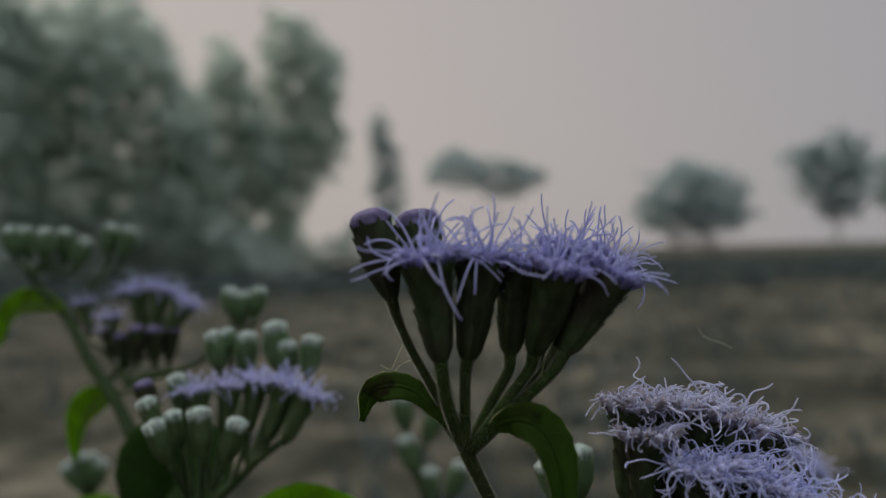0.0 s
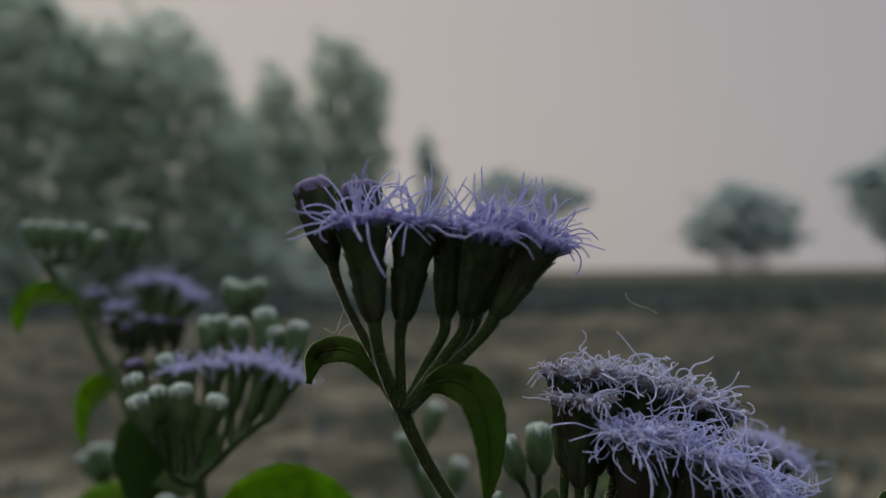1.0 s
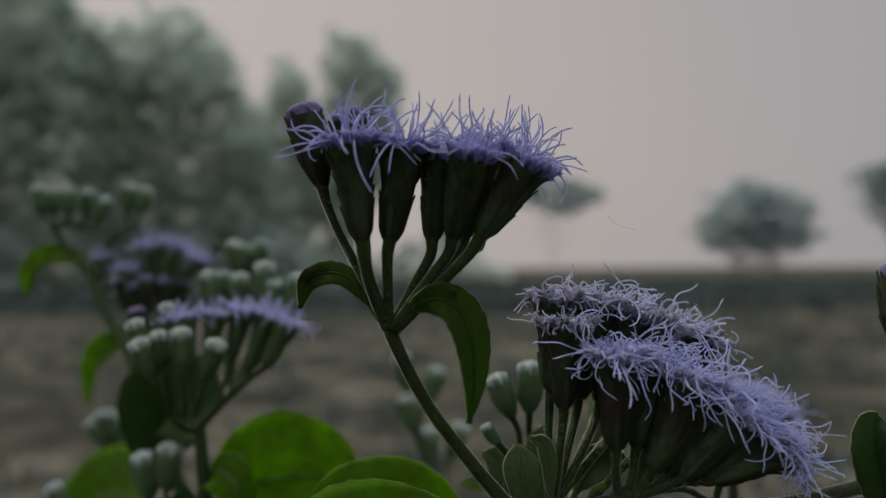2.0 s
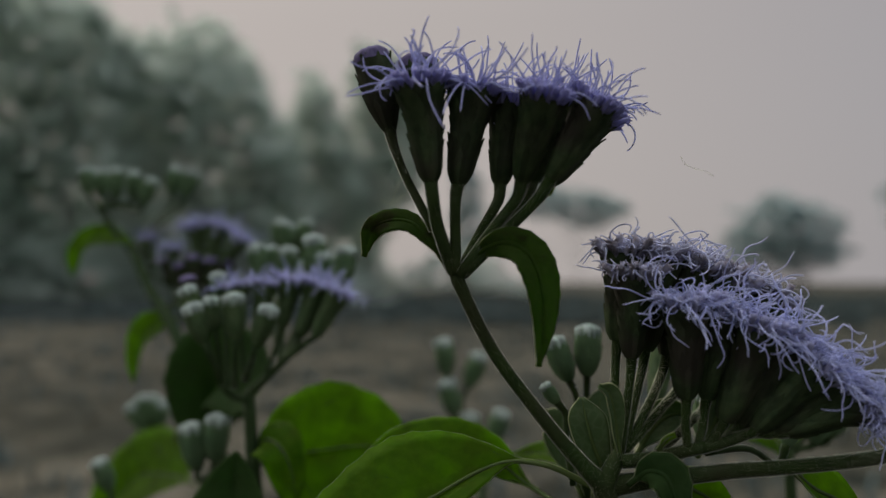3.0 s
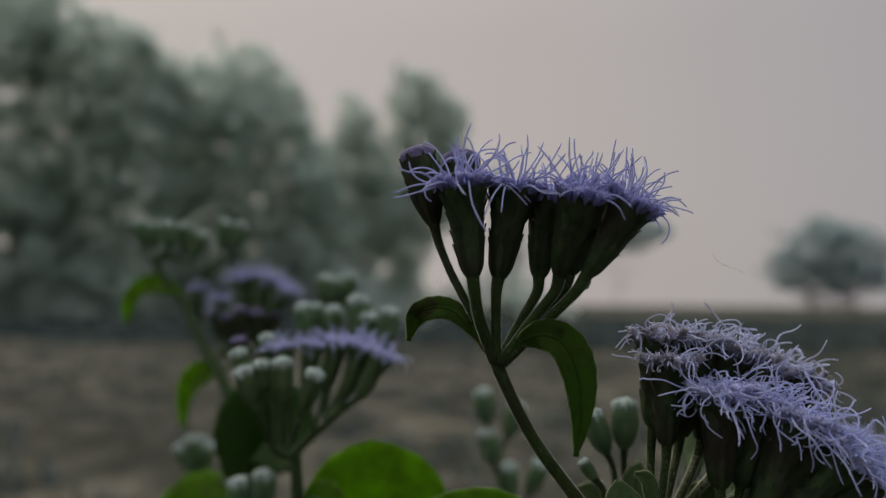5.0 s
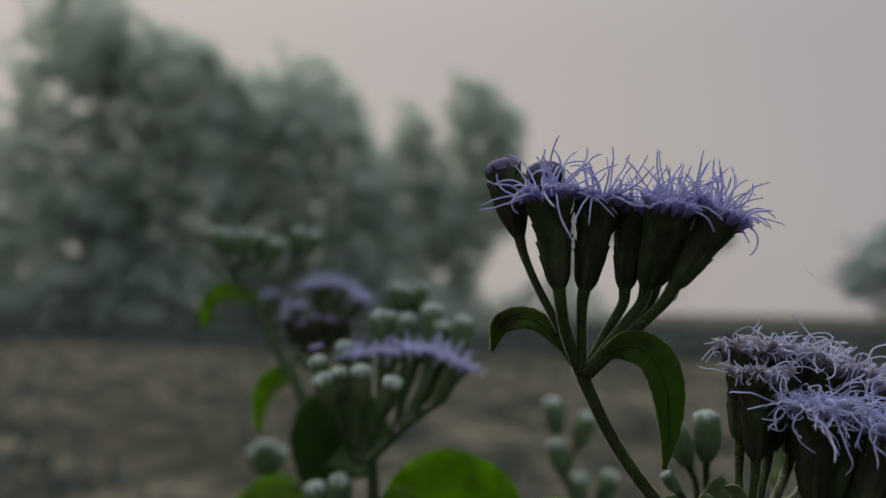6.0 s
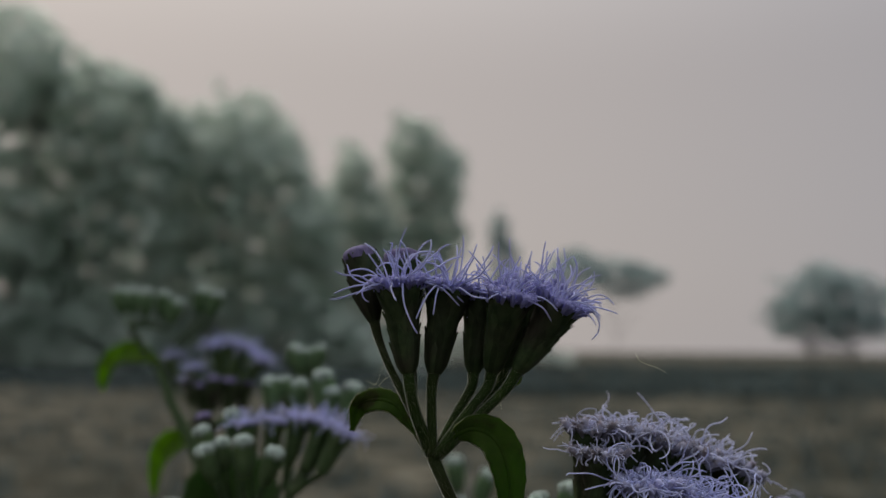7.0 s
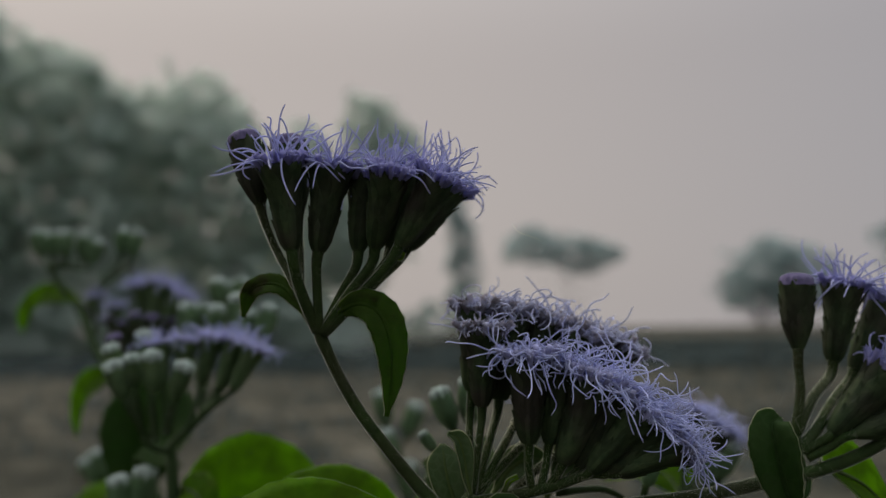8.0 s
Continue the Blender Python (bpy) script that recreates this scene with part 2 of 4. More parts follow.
def mm(p):
    """A place near the flowers, told in millimetres from a point one metre above the field."""
    return ORIGIN + Vector(p) * 0.001


def part(name, data, parent, m=None, label=""):
    ob = new(name, data)
    if parent.parent is None:
        ob.matrix_basis = parent.matrix_basis.inverted() @ (m or Matrix.Identity(4))
    else:
        ob.matrix_basis = m or Matrix.Identity(4)
    ob.parent = parent
    if label:
        tagged(ob, label)
    return ob


# ---- flower parts, in metres, standing on their base along z ----
MM = 0.001


def involucre_mesh(name, mat, seed, length, widths, rows=5, around=8, reach_top=1.04):
    """A goblet of overlapping narrow bracts. widths: radius in mm at the foot, at a quarter, at half, at the rim."""
    rnd = random.Random(seed)
    b = Builder()
    marks = (0.0, 0.1, 0.3, 0.68, 1.0)
    radii = (0.55, widths[0], widths[1], widths[2], widths[3])

    def radius(s):
        return float(np.interp(s, marks, radii)) * MM

    levels = [k / 9 for k in range(10)]
    b.tube([(0, 0, s * length * MM) for s in levels], [radius(s) * 0.93 for s in levels], 14)
    for row in range(rows):
        reach = 0.42 + (reach_top - 0.42) * row / (rows - 1)
        foot = max(0.0, reach - 0.55)
        for k in range(around):
            a = 2 * math.pi * (k + 0.5 * (row % 2)) / around + rnd.uniform(-0.09, 0.09)
            tip = reach + rnd.uniform(-0.05, 0.03)
            sheet = []
            for i in range(6):
                u = i / 5
                s = foot + (tip - foot) * u
                out = radius(min(s, 1.0)) + (0.03 + 0.03 * (rows - row)) * MM + (0.24 * MM * max(0, u - 0.72) / 0.28 * rnd.uniform(0.3, 1.2))
                half = 0.62 * (1.0 - max(0.0, u - 0.45) / 0.55) ** 0.7 * 2 * math.pi / around
                sheet.append([Vector(((out + d) * math.cos(a + w * half), (out + d) * math.sin(a + w * half), s * length * MM))
                              for w, d in ((-1, -0.1 * MM), (0, 0.10 * MM), (1, -0.1 * MM))])
            b.grid(sheet)
    return b.mesh(name, mat)


def corolla_mesh(name, mat, seed, top, radius, count=22, rise=1.3, droop=0.0):
    """The packed little tubes with flared lobes that fill the rim."""
    rnd = random.Random(seed)
    b = Builder()
    for k in range(count):
        r = radius * MM * math.sqrt((k + 0.5) / count) * 1.02
        a = k * 2.39996 + rnd.uniform(-0.2, 0.2)
        lean = Vector((math.cos(a), math.sin(a), 0)) * (r / (radius * MM)) * (0.55 + droop)
        foot = Vector((r * math.cos(a), r * math.sin(a), (top - (0.9 if r < radius * 0.75 * MM else 0.2)) * MM))
        way = (Vector((0, 0, 1)) + lean + Vector((rnd.uniform(-0.25, 0.25), rnd.uniform(-0.25, 0.25), 0))).normalized()
        long = (rise + rnd.uniform(-0.3, 0.5) + 0.9) * MM
        b.tube([foot, foot + way * long * 0.6, foot + way * long * 0.85, foot + way * long],
               [0.28 * MM, 0.33 * MM, 0.42 * MM, 0.30 * MM], 6)
        tip, side = foot + way * long * 0.92, way.orthogonal().normalized()
        for j in range(5):
            spin = Matrix.Rotation(2 * math.pi * j / 5 + a, 3, way)
            out = spin @ side
            wide = way.cross(out)
            b.grid([[tip + out * 0.30 * MM - wide * 0.16 * MM, tip + out * 0.30 * MM + wide * 0.16 * MM],
                    [tip + out * 0.72 * MM + way * 0.25 * MM - wide * 0.05 * MM, tip + out * 0.72 * MM + way * 0.25 * MM + wide * 0.05 * MM]])
    return b.mesh(name, mat)


def style_mesh(name, mat, seed, top, radius, count=44, long=(3.2, 6.5), thick=0.12, flare=1.0, upright=0.0):
    """Long threads that stand out of the florets: upright in the middle, flaring and drooping at the rim, each bent into a soft hook."""
    rnd = random.Random(seed)
    b = Builder()
    for k in range(count):
        r = radius * math.sqrt((k + 0.5) / count)
        a = k * 2.39996 + rnd.uniform(-0.3, 0.3)
        edge = r / radius
        turn = a + rnd.gauss(0, 0.35)
        rise = radians(82 - (62 * edge ** 1.6 * flare) * (1 - upright) + rnd.gauss(0, 17))
        way = Vector((math.cos(turn) * math.cos(rise), math.sin(turn) * math.cos(rise), math.sin(rise)))
        p = Vector((r * math.cos(a), r * math.sin(a), top + 0.3))
        axis = Vector((rnd.gauss(0, 1), rnd.gauss(0, 1), rnd.gauss(0, 0.6))).normalized()
        steps, reach = 16, rnd.uniform(*long)
        hook = rnd.gauss(0, 0.085) + rnd.choice((-1, 1)) * 0.025
        wave, phase = rnd.uniform(0.05, 0.19), rnd.uniform(0, 6.28)
        other = axis.orthogonal().normalized()
        droop = 0.11 * edge ** 3 * flare * rnd.choice((0.0, 0.3, 0.8, 1.15)) * (1 - upright)
        path = [p.copy()]
        for i in range(steps):
            way = Matrix.Rotation(hook * (0.5 + 1.3 * i / steps), 3, axis) @ Matrix.Rotation(wave * math.sin(phase + i * 0.68), 3, other) @ way
            way = (way + Vector((0, 0, -droop))).normalized()
            p = p + way * (reach / steps)
            path.append(p.copy())
        radii = [thick * MM * (1.05 - 0.35 * i / steps) for i in range(steps + 1)]
        radii[-1] = thick * MM * 0.45
        b.tube([q * MM for q in path], radii, 5)
    return b.mesh(name, mat)


def tangle_mesh(name, mat, seed, top, radius, fall, tufts=((70, (1.5, 3.2), 0.085, 0.3), (62, (3.6, 7.2), 0.10, 1.0))):
    """A matted fringe combed one way: soft wavy threads that lie over the rim and hang along fall. tufts: how many, lengths, thickness, pull."""
    rnd = random.Random(seed)
    b = Builder()
    for count, long, thick, pull in tufts:
        for k in range(count):
            r = radius * math.sqrt((k + 0.5) / count) * 1.05
            a = k * 2.39996 + rnd.uniform(-0.3, 0.3)
            edge = r / radius
            p = Vector((r * math.cos(a), r * math.sin(a), top + rnd.uniform(0.1, 0.9)))
            turn = a + rnd.gauss(0, 0.5)
            way = (Vector((math.cos(turn) * edge * 1.2, math.sin(turn) * edge * 1.2, rnd.uniform(0.1, 0.8))) + fall * rnd.uniform(0.0, 0.8) * pull).normalized()
            axis = Vector((rnd.gauss(0, 1), rnd.gauss(0, 1), rnd.gauss(0, 1))).normalized()
            other = axis.orthogonal().normalized()
            reach, steps = rnd.uniform(*long), 16
            curl, wave, phase = rnd.gauss(0, 0.30) * min(1.0, 7.0 / reach), rnd.uniform(0.08, 0.3), rnd.uniform(0, 6.28)
            pulled = (fall + Vector((rnd.gauss(0, 0.5), rnd.gauss(0, 0.5), rnd.gauss(0, 0.5)))).normalized()
            hang = 0.15 * pull * rnd.uniform(0.05, 1.3)
            path = [p.copy()]
            for i in range(steps):
                way = Matrix.Rotation(curl * (0.3 + 1.4 * i / steps), 3, axis) @ Matrix.Rotation(wave * math.sin(phase + i * 0.7), 3, other) @ way
                way = (way + pulled * hang).normalized()
                p = p + way * (reach / steps)
                path.append(p.copy())
            b.tube([q * MM for q in path], [thick * MM * (1.05 - 0.4 * i / steps) for i in range(steps)] + [thick * MM * 0.4], 5)
    return b.mesh(name, mat)


def tip_mesh(name, mat, seed, top, radius, count=16, rise=0.9, fat=1.0):
    """The blunt bunched tips of florets that have not opened."""
    rnd = random.Random(seed)
    b = Builder()
    for k in range(count):
        r = radius * math.sqrt((k + 0.5) / count) * 0.95
        a = k * 2.39996
        up = rise * (1.05 - 0.45 * (r / radius) ** 2) + rnd.uniform(-0.08, 0.08)
        p = Vector((r * math.cos(a), r * math.sin(a), top - 0.8))
        out = Vector((math.cos(a), math.sin(a), 0)) * 0.18 * r / radius
        b.tube([p * MM, (p + Vector((0, 0, 0.8)) + out) * MM, (p + Vector((0, 0, 0.8 + up * 0.7)) + out * 1.5) * MM, (p + Vector((0, 0, 0.8 + up)) + out * 1.5) * MM],
               [0.40 * MM * fat, 0.46 * MM * fat, 0.40 * MM * fat, 0.14 * MM * fat], 7)
    return b.mesh(name, mat)


def dome_mesh(name, mat, seed, top, radius, rise):
    """The closed dome of florets pressed together, lobed at its rim."""
    rnd = random.Random(seed)
    b = Builder()
    rows = []
    for i in range(13):
        u = i / 12
        ring = []
        for k in range(49):
            a = 2 * math.pi * (k % 48) / 48
            lobe = 1 + 0.05 * math.cos(16 * a) * math.sin(math.pi * min(1, u * 1.1)) + 0.03 * math.sin(3 * a + seed)
            r = radius * math.sqrt(max(0.0, 1 - u ** 4)) * lobe
            ring.append(Vector((r * math.cos(a), r * math.sin(a), top - 0.4 + (rise + 0.4) * u + 0.05 * math.cos(9 * a + 5 * u))) * MM)
        rows.append(ring)
    return b.grid(rows).mesh(name, mat)


OPEN = (1.1, 1.42, 1.75, 2.75)
HEADS = {}
for kind_no in range(4):
    HEADS["open", kind_no] = (
        involucre_mesh("bracts", M_INVOLUCRE, 10 + kind_no, 10.0, OPEN),
        (("floret_disc", corolla_mesh("floret_disc", M_COROLLA, 20 + kind_no, 10.0, 2.45, 44, 0.6, 0.35)),
         ("thread_fringe", style_mesh("thread_fringe", M_STYLE, 30 + kind_no, 10.1, 2.6, 46, (3.2, 7.4), 0.125, 1.5))))
    HEADS["half", kind_no] = (
        involucre_mesh("bracts", M_INVOLUCRE, 15 + kind_no, 10.0, (1.1, 1.5, 1.95, 2.6)),
        (("floret_disc", corolla_mesh("floret_disc", M_COROLLA, 25 + kind_no, 10.0, 2.5, 56, 0.9, 0.1)),
         ("thread_fringe", style_mesh("thread_fringe", M_STYLE, 35 + kind_no, 10.5, 2.3, 26, (2.8, 6.4), 0.12, 1.0, 0.22))))
    HEADS["aged", kind_no] = (
        involucre_mesh("bracts", M_INVOLUCRE, 40 + kind_no, 9.6, OPEN),
        (("floret_disc", corolla_mesh("floret_disc", M_OLD_COROLLA, 50 + kind_no, 9.6, 2.5, 44, 1.2, 0.4)),))
    HEADS["dry", kind_no] = (
        involucre_mesh("bracts", M_INVOLUCRE, 60 + kind_no, 9.6, OPEN),
        (("floret_disc", corolla_mesh("floret_disc", M_DRY_COROLLA, 64 + kind_no, 9.6, 2.6, 48, 1.1, 0.5)),))
for kind_no in range(2):
    HEADS["closed", kind_no] = (
        involucre_mesh("bracts", M_INVOLUCRE, 70 + kind_no, 9.4, (0.95, 1.65, 2.1, 2.25), reach_top=0.97),
        (("floret_disc", dome_mesh("floret_disc", M_PURPLE_TIP, 72 + kind_no, 9.1, 2.15, 1.3)),))
    BUD_TIP = (("floret_disc", tip_mesh("floret_disc", M_WHITE, 82 + kind_no, 6.1, 1.55, 34, 1.5, 0.8)),)
    HEADS["bud", kind_no] = (involucre_mesh("bracts", M_BUD, 80 + kind_no, 7.0, (1.05, 1.65, 1.85, 1.55), 4, 8, 0.93), BUD_TIP)
    HEADS["young", kind_no] = (involucre_mesh("bracts", M_FRESH, 84 + kind_no, 7.0, (0.95, 1.45, 1.65, 1.4), 4, 8, 0.93), BUD_TIP)
for kind_no in range(4):
    HEADS["fresh", kind_no] = (
        involucre_mesh("bracts", M_FRESH, 110 + kind_no, 10.0, OPEN),
        (("floret_disc", corolla_mesh("floret_disc", M_OLD_COROLLA, 130 + kind_no, 10.0, 2.4, 36, 0.8, 0.3)), ("thread_fringe", style_mesh("thread_fringe", M_OLD_STYLE, 120 + kind_no, 10.1, 2.6, 34, (2.2, 5.8), 0.115, 1.2))))
LONG = {"young": 7.0, "fresh": 10.0, "open": 10.0, "half": 10.0, "aged": 9.6, "dry": 9.6, "closed": 9.4, "bud": 7.0}
HEAD_NAME = {"young": "flower_bud", "fresh": "flower_head", "open": "flower_head", "half": "flower_head", "aged": "withered_flower_head", "dry": "withered_flower_head", "closed": "closed_flower_head", "bud": "flower_bud"}
HEAD_LABEL = {"aged": "fading lilac flower head with tangled drooping threads", "dry": "dried flower head, brownish with a few curled grey threads",
              "half": "half-open flower head with packed violet florets", "closed": "unopened flower head with dusky purple tip",
              "bud": "pale green bud with white tip", "young": "dark green bud with white tip"}


def fuzz_mesh(path, radii, seed):
    """Short pale hairs standing off a stem."""
    rnd = random.Random(seed)
    b = Builder()
    for i in range(len(path) - 1):
        step = path[i + 1] - path[i]
        if path[i].z < ORIGIN.z - 0.12:
            continue
        for _ in range(int(step.length / MM * 260)):
            u = rnd.random()
            way = step.normalized()
            out = Matrix.Rotation(rnd.uniform(0, 6.28), 3, way) @ way.orthogonal().normalized()
            r = radii[i] * (1 - u) + radii[i + 1] * u
            p = path[i] + step * u + out * r * 0.95
            side = way.cross(out) * 0.008 * MM
            tip = p + (out + way * rnd.uniform(-0.5, 0.5)) * rnd.uniform(0.10, 0.26) * MM
            n = len(b.v)
            b.v.extend([p - side, p + side, tip + side * 0.6, tip - side * 0.6])
            b.f.append((n, n + 1, n + 2, n + 3))
    return b.mesh("fuzz", M_FUZZ, False)


def drop_mesh():
    """A small round bead of water."""
    b = Builder()
    levels = [math.pi * k / 6 for k in range(7)]
    b.tube([(0, 0, -math.cos(a) * MM) for a in levels], [max(0.02, math.sin(a)) * MM for a in levels], 9)
    return b.mesh("dew_drop", M_DEW)


class Plant:
    """A weed: an empty at its foot, with stems, stalks, leaves and flower heads under it."""

    def __init__(self, foot, label, group="flowering weeds", fuzzy=False):
        self.root = tagged(new("flowering_weed"), label, "plant", group)
        self.root.matrix_basis = Matrix.Translation(foot)
        self.seed, self.fuzzy = 0, fuzzy

    def stem(self, points, radii, name="stem", sides=10, steps=8, downy=True):
        path = smooth_path([p if isinstance(p, Vector) else mm(p) for p in points], steps)
        count = len(path)
        spots = np.linspace(0, 1, len(radii))
        r = [float(np.interp(i / (count - 1), spots, radii)) * MM for i in range(count)]
        ob = part(name, Builder().tube(path, r, sides).mesh(name, M_STEM if self.fuzzy else M_STEM_BACK), self.root)
        if self.fuzzy and downy:
            part("fuzz", fuzz_mesh(path, r, len(path)), ob)
        return ob

    def head(self, kind, foot, top, turn=0, size=None):
        """A flower head from its foot towards the middle of its rim."""
        foot, top = mm(foot), mm(top)
        way = top - foot
        size = size or way.length / (LONG[kind] * MM)
        self.seed += 1
        count = 4 if (kind, 3) in HEADS else 2
        bracts, rest = HEADS[kind, self.seed % count]
        m = Matrix.Translation(foot) @ way.to_track_quat("Z", "Y").to_matrix().to_4x4() @ Matrix.Rotation(radians(turn + 67 * self.seed), 4, "Z") @ Matrix.Scale(size, 4)
        ob = part(HEAD_NAME[kind], bracts, self.root, m, HEAD_LABEL.get(kind, ""))
        for name, data in rest:
            part(name, data, ob)
        if kind in ("aged", "dry"):
            fall = m.to_3x3().normalized().inverted() @ (Vector((0.34, -0.5, -0.78)) if kind == "aged" else Vector((0.1, -0.4, -0.5)))
            tufts = ((84, (1.6, 3.8), 0.105, 0.6), (52, (3.8, 7.6), 0.116, 1.1), (10, (6.5, 9.5), 0.105, 0.8)) if kind == "aged" else ((88, (1.2, 3.0), 0.11, 0.7), (22, (3.0, 6.5), 0.11, 0.5))
            part("thread_fringe", tangle_mesh("thread_fringe", M_OLD_STYLE if kind == "aged" else M_GREY_STYLE, 300 + self.seed, 9.9, 2.6, fall, tufts), ob)
        return ob

    def stalked(self, kind, start, foot, top, bow=0.0, thick=(0.55, 0.5, 0.75), turn=0, size=None):
        """A flower head on a stalk from start, bowed sideways by so many mm."""
        a, c = Vector(start), Vector(foot)
        way = (Vector(top) - c).normalized()
        mid = (a + c) / 2 + Vector((bow, 0, 0))
        near = c - way * (c - a).length * 0.16
        self.stem([tuple(a), tuple(mid), tuple(near), tuple(c + way * 0.35)], thick, "stalk", 8, 5, kind != "bud")
        return self.head(kind, foot, top, turn, size)

    def strand(self, points):
        """A wisp of silk."""
        path = smooth_path([mm(p) for p in points], 6)
        return part("silk_strand", Builder().tube(path, 0.022 * MM, 4).mesh("silk_strand", M_FUZZ), self.root, None, "wisp of pale silk")

    def dew(self, spot, size):
        return part("dew_drop", DROP, self.root, Matrix.Translation(mm(spot)) @ Matrix.Scale(size, 4), "tiny clear bead of water")

    def leaf(self, points, width, facing, mat, fold=0.25, teeth=0.05, stalk=0.12, widest=0.3, label="", curl=0.0, taper=0.8, lower=1.0):
        """A leaf along its midrib, width in mm; facing: the way that its upper side looks."""
        rib = smooth_path([mm(p) for p in points], 7)
        count, across = len(rib), 11
        face = Vector(facing).normalized()
        rows, low = [], []
        for i, p in enumerate(rib):
            s = i / (count - 1)
            ahead = (rib[min(i + 1, count - 1)] - rib[max(i - 1, 0)]).normalized()
            side = ahead.cross(face).normalized()
            normal = side.cross(ahead).normalized()
            u = max(0.0, (s - stalk) / (1 - stalk))
            grow = math.sin(min(1.0, u / widest) * math.pi / 2) ** taper if u < widest else max(0.0, 1 - ((u - widest) / (1 - widest)) ** 1.5) ** 0.85
            half = (0.02 + 0.98 * grow) * width / 2 * MM * (1 + teeth * (1 if i % 3 == 0 else -0.4) * (u > 0.1))
            half = max(half, 0.35 * MM)
            row = []
            for k in range(across):
                w = 2 * k / (across - 1) - 1
                ripple = 0.03 * half * math.sin(9 * s + 4 * w) * abs(w)
                rise = fold * abs(w) * half - curl * w * w * half + ripple - (0.10 * half * math.exp(-(w / 0.1) ** 2))
                row.append(p + side * (w * (lower if w < 0 else 1.0) * half * (1 - 0.12 * fold)) + normal * rise)
            rows.append(row)
        data = Builder().grid(rows).mesh("leaf", mat)
        ob = part("leaf", data, self.root, None, label)
        thick = ob.modifiers.new("thickness", "SOLIDIFY")
        thick.thickness, thick.offset = 0.22 * MM, 0.0
        rib_radii = [0.42 * MM * (1 - 0.8 * i / (count - 1)) for i in range(count)]
        b = Builder().tube(rib, rib_radii, 6)
        for j in range(4, count - 5, 4):
            for hand in (0, across - 1):
                to = rows[min(j + 5, count - 1)]
                ends = [rows[j][across // 2], rows[min(j + 2, count - 1)][(across // 2 + hand) // 2], to[across // 2 + (hand - across // 2) * 4 // 5]]
                b.tube(smooth_path(ends, 3), [0.10 * MM] * 6 + [0.04 * MM], 4)
        if self.fuzzy:
            rim = Builder()
            for k in (0, across - 1):
                rim.tube([row[k] for row in rows], 0.09 * MM, 4)
            part("leaf_margin", rim.mesh("leaf_margin", M_FUZZ), ob)
        part("vein", b.mesh("vein", M_VEIN if mat in (M_LEAF, M_LEAF_PALE) else mat), ob, None)
        return ob


DROP = drop_mesh()


# ---- ground ----
def field():
    """One sheet of uneven ground, fine near the flowers and coarse to the horizon."""
    b = Builder()
    marks = [-900, -300, -100, -40, -20, -10] + [x * 0.5 - 8 for x in range(33)] + [10, 20, 40, 100, 300, 900]
    deep = [-300, -60, -20, -8, -4] + [y * 0.5 - 2 for y in range(49)] + [24, 27, 31, 36, 42, 50, 60, 80, 120, 200, 400, 900, 2000]
    rows = []
    for y in deep:
        rows.append([Vector((x, y, (0.07 * noise.noise((x * 0.9, y * 0.9, 0)) + 0.04 * noise.noise((x * 2.3, y * 2.3, 5))) * (1 if 0.8 < math.hypot(x, y) < 40 else 0))) for x in marks])
    return tagged(new("ground", b.grid(rows).mesh("ground", M_SOIL)), "dry brown stubble field with dark patches", "ground", kind="structure")


field()


def blades(name, mat, count, seed, x_range, y_range, tall, wide, label, category):
    """Tufts of narrow blades scattered over the ground."""
    rnd = random.Random(seed)
    b = Builder()
    for _ in range(count):
        y = y_range[0] + (y_range[1] - y_range[0]) * rnd.random() ** 1.6
        x = rnd.uniform(*x_range) * (0.35 + 0.65 * y / y_range[1])
        clump = noise.noise((x * 0.5, y * 0.35, 3))
        if clump < rnd.uniform(-0.5, 0.35):
            continue
        for _ in range(3):
            a, h = rnd.uniform(0, 6.28), tall * rnd.uniform(0.4, 1.2)
            lean = Vector((math.cos(a), math.sin(a), 0)) * h * rnd.uniform(0.2, 0.9)
            side = Vector((-math.sin(a), math.cos(a), 0)) * wide
            foot = Vector((x + rnd.uniform(-0.1, 0.1), y + rnd.uniform(-0.1, 0.1), -0.06))
            b.grid([[foot - side, foot + side], [foot + lean * 0.4 + Vector((0, 0, h * 0.7)) - side * 0.7, foot + lean * 0.4 + Vector((0, 0, h * 0.7)) + side * 0.7],
                    [foot + lean + Vector((0, 0, h)) - side * 0.1, foot + lean + Vector((0, 0, h)) + side * 0.1]])
    return tagged(new(name, b.mesh(name, mat, False)), label, category, kind="stuff")


blades("dry_grass", M_STRAW, 5200, 5, (-16, 16), (2.0, 19.0), 0.11, 0.012, "short dry straw and stubble over the field", "grass")
blades("weed_tufts", M_CROP, 2400, 8, (-14, 14), (3.0, 17.0), 0.2, 0.022, "dark tufts of low weeds in the stubble", "weeds")
blades("crop", M_CROP, 22000, 6, (-60, 60), (18.0, 60.0), 0.32, 0.05, "low dark green crop rows in the mist", "crop")


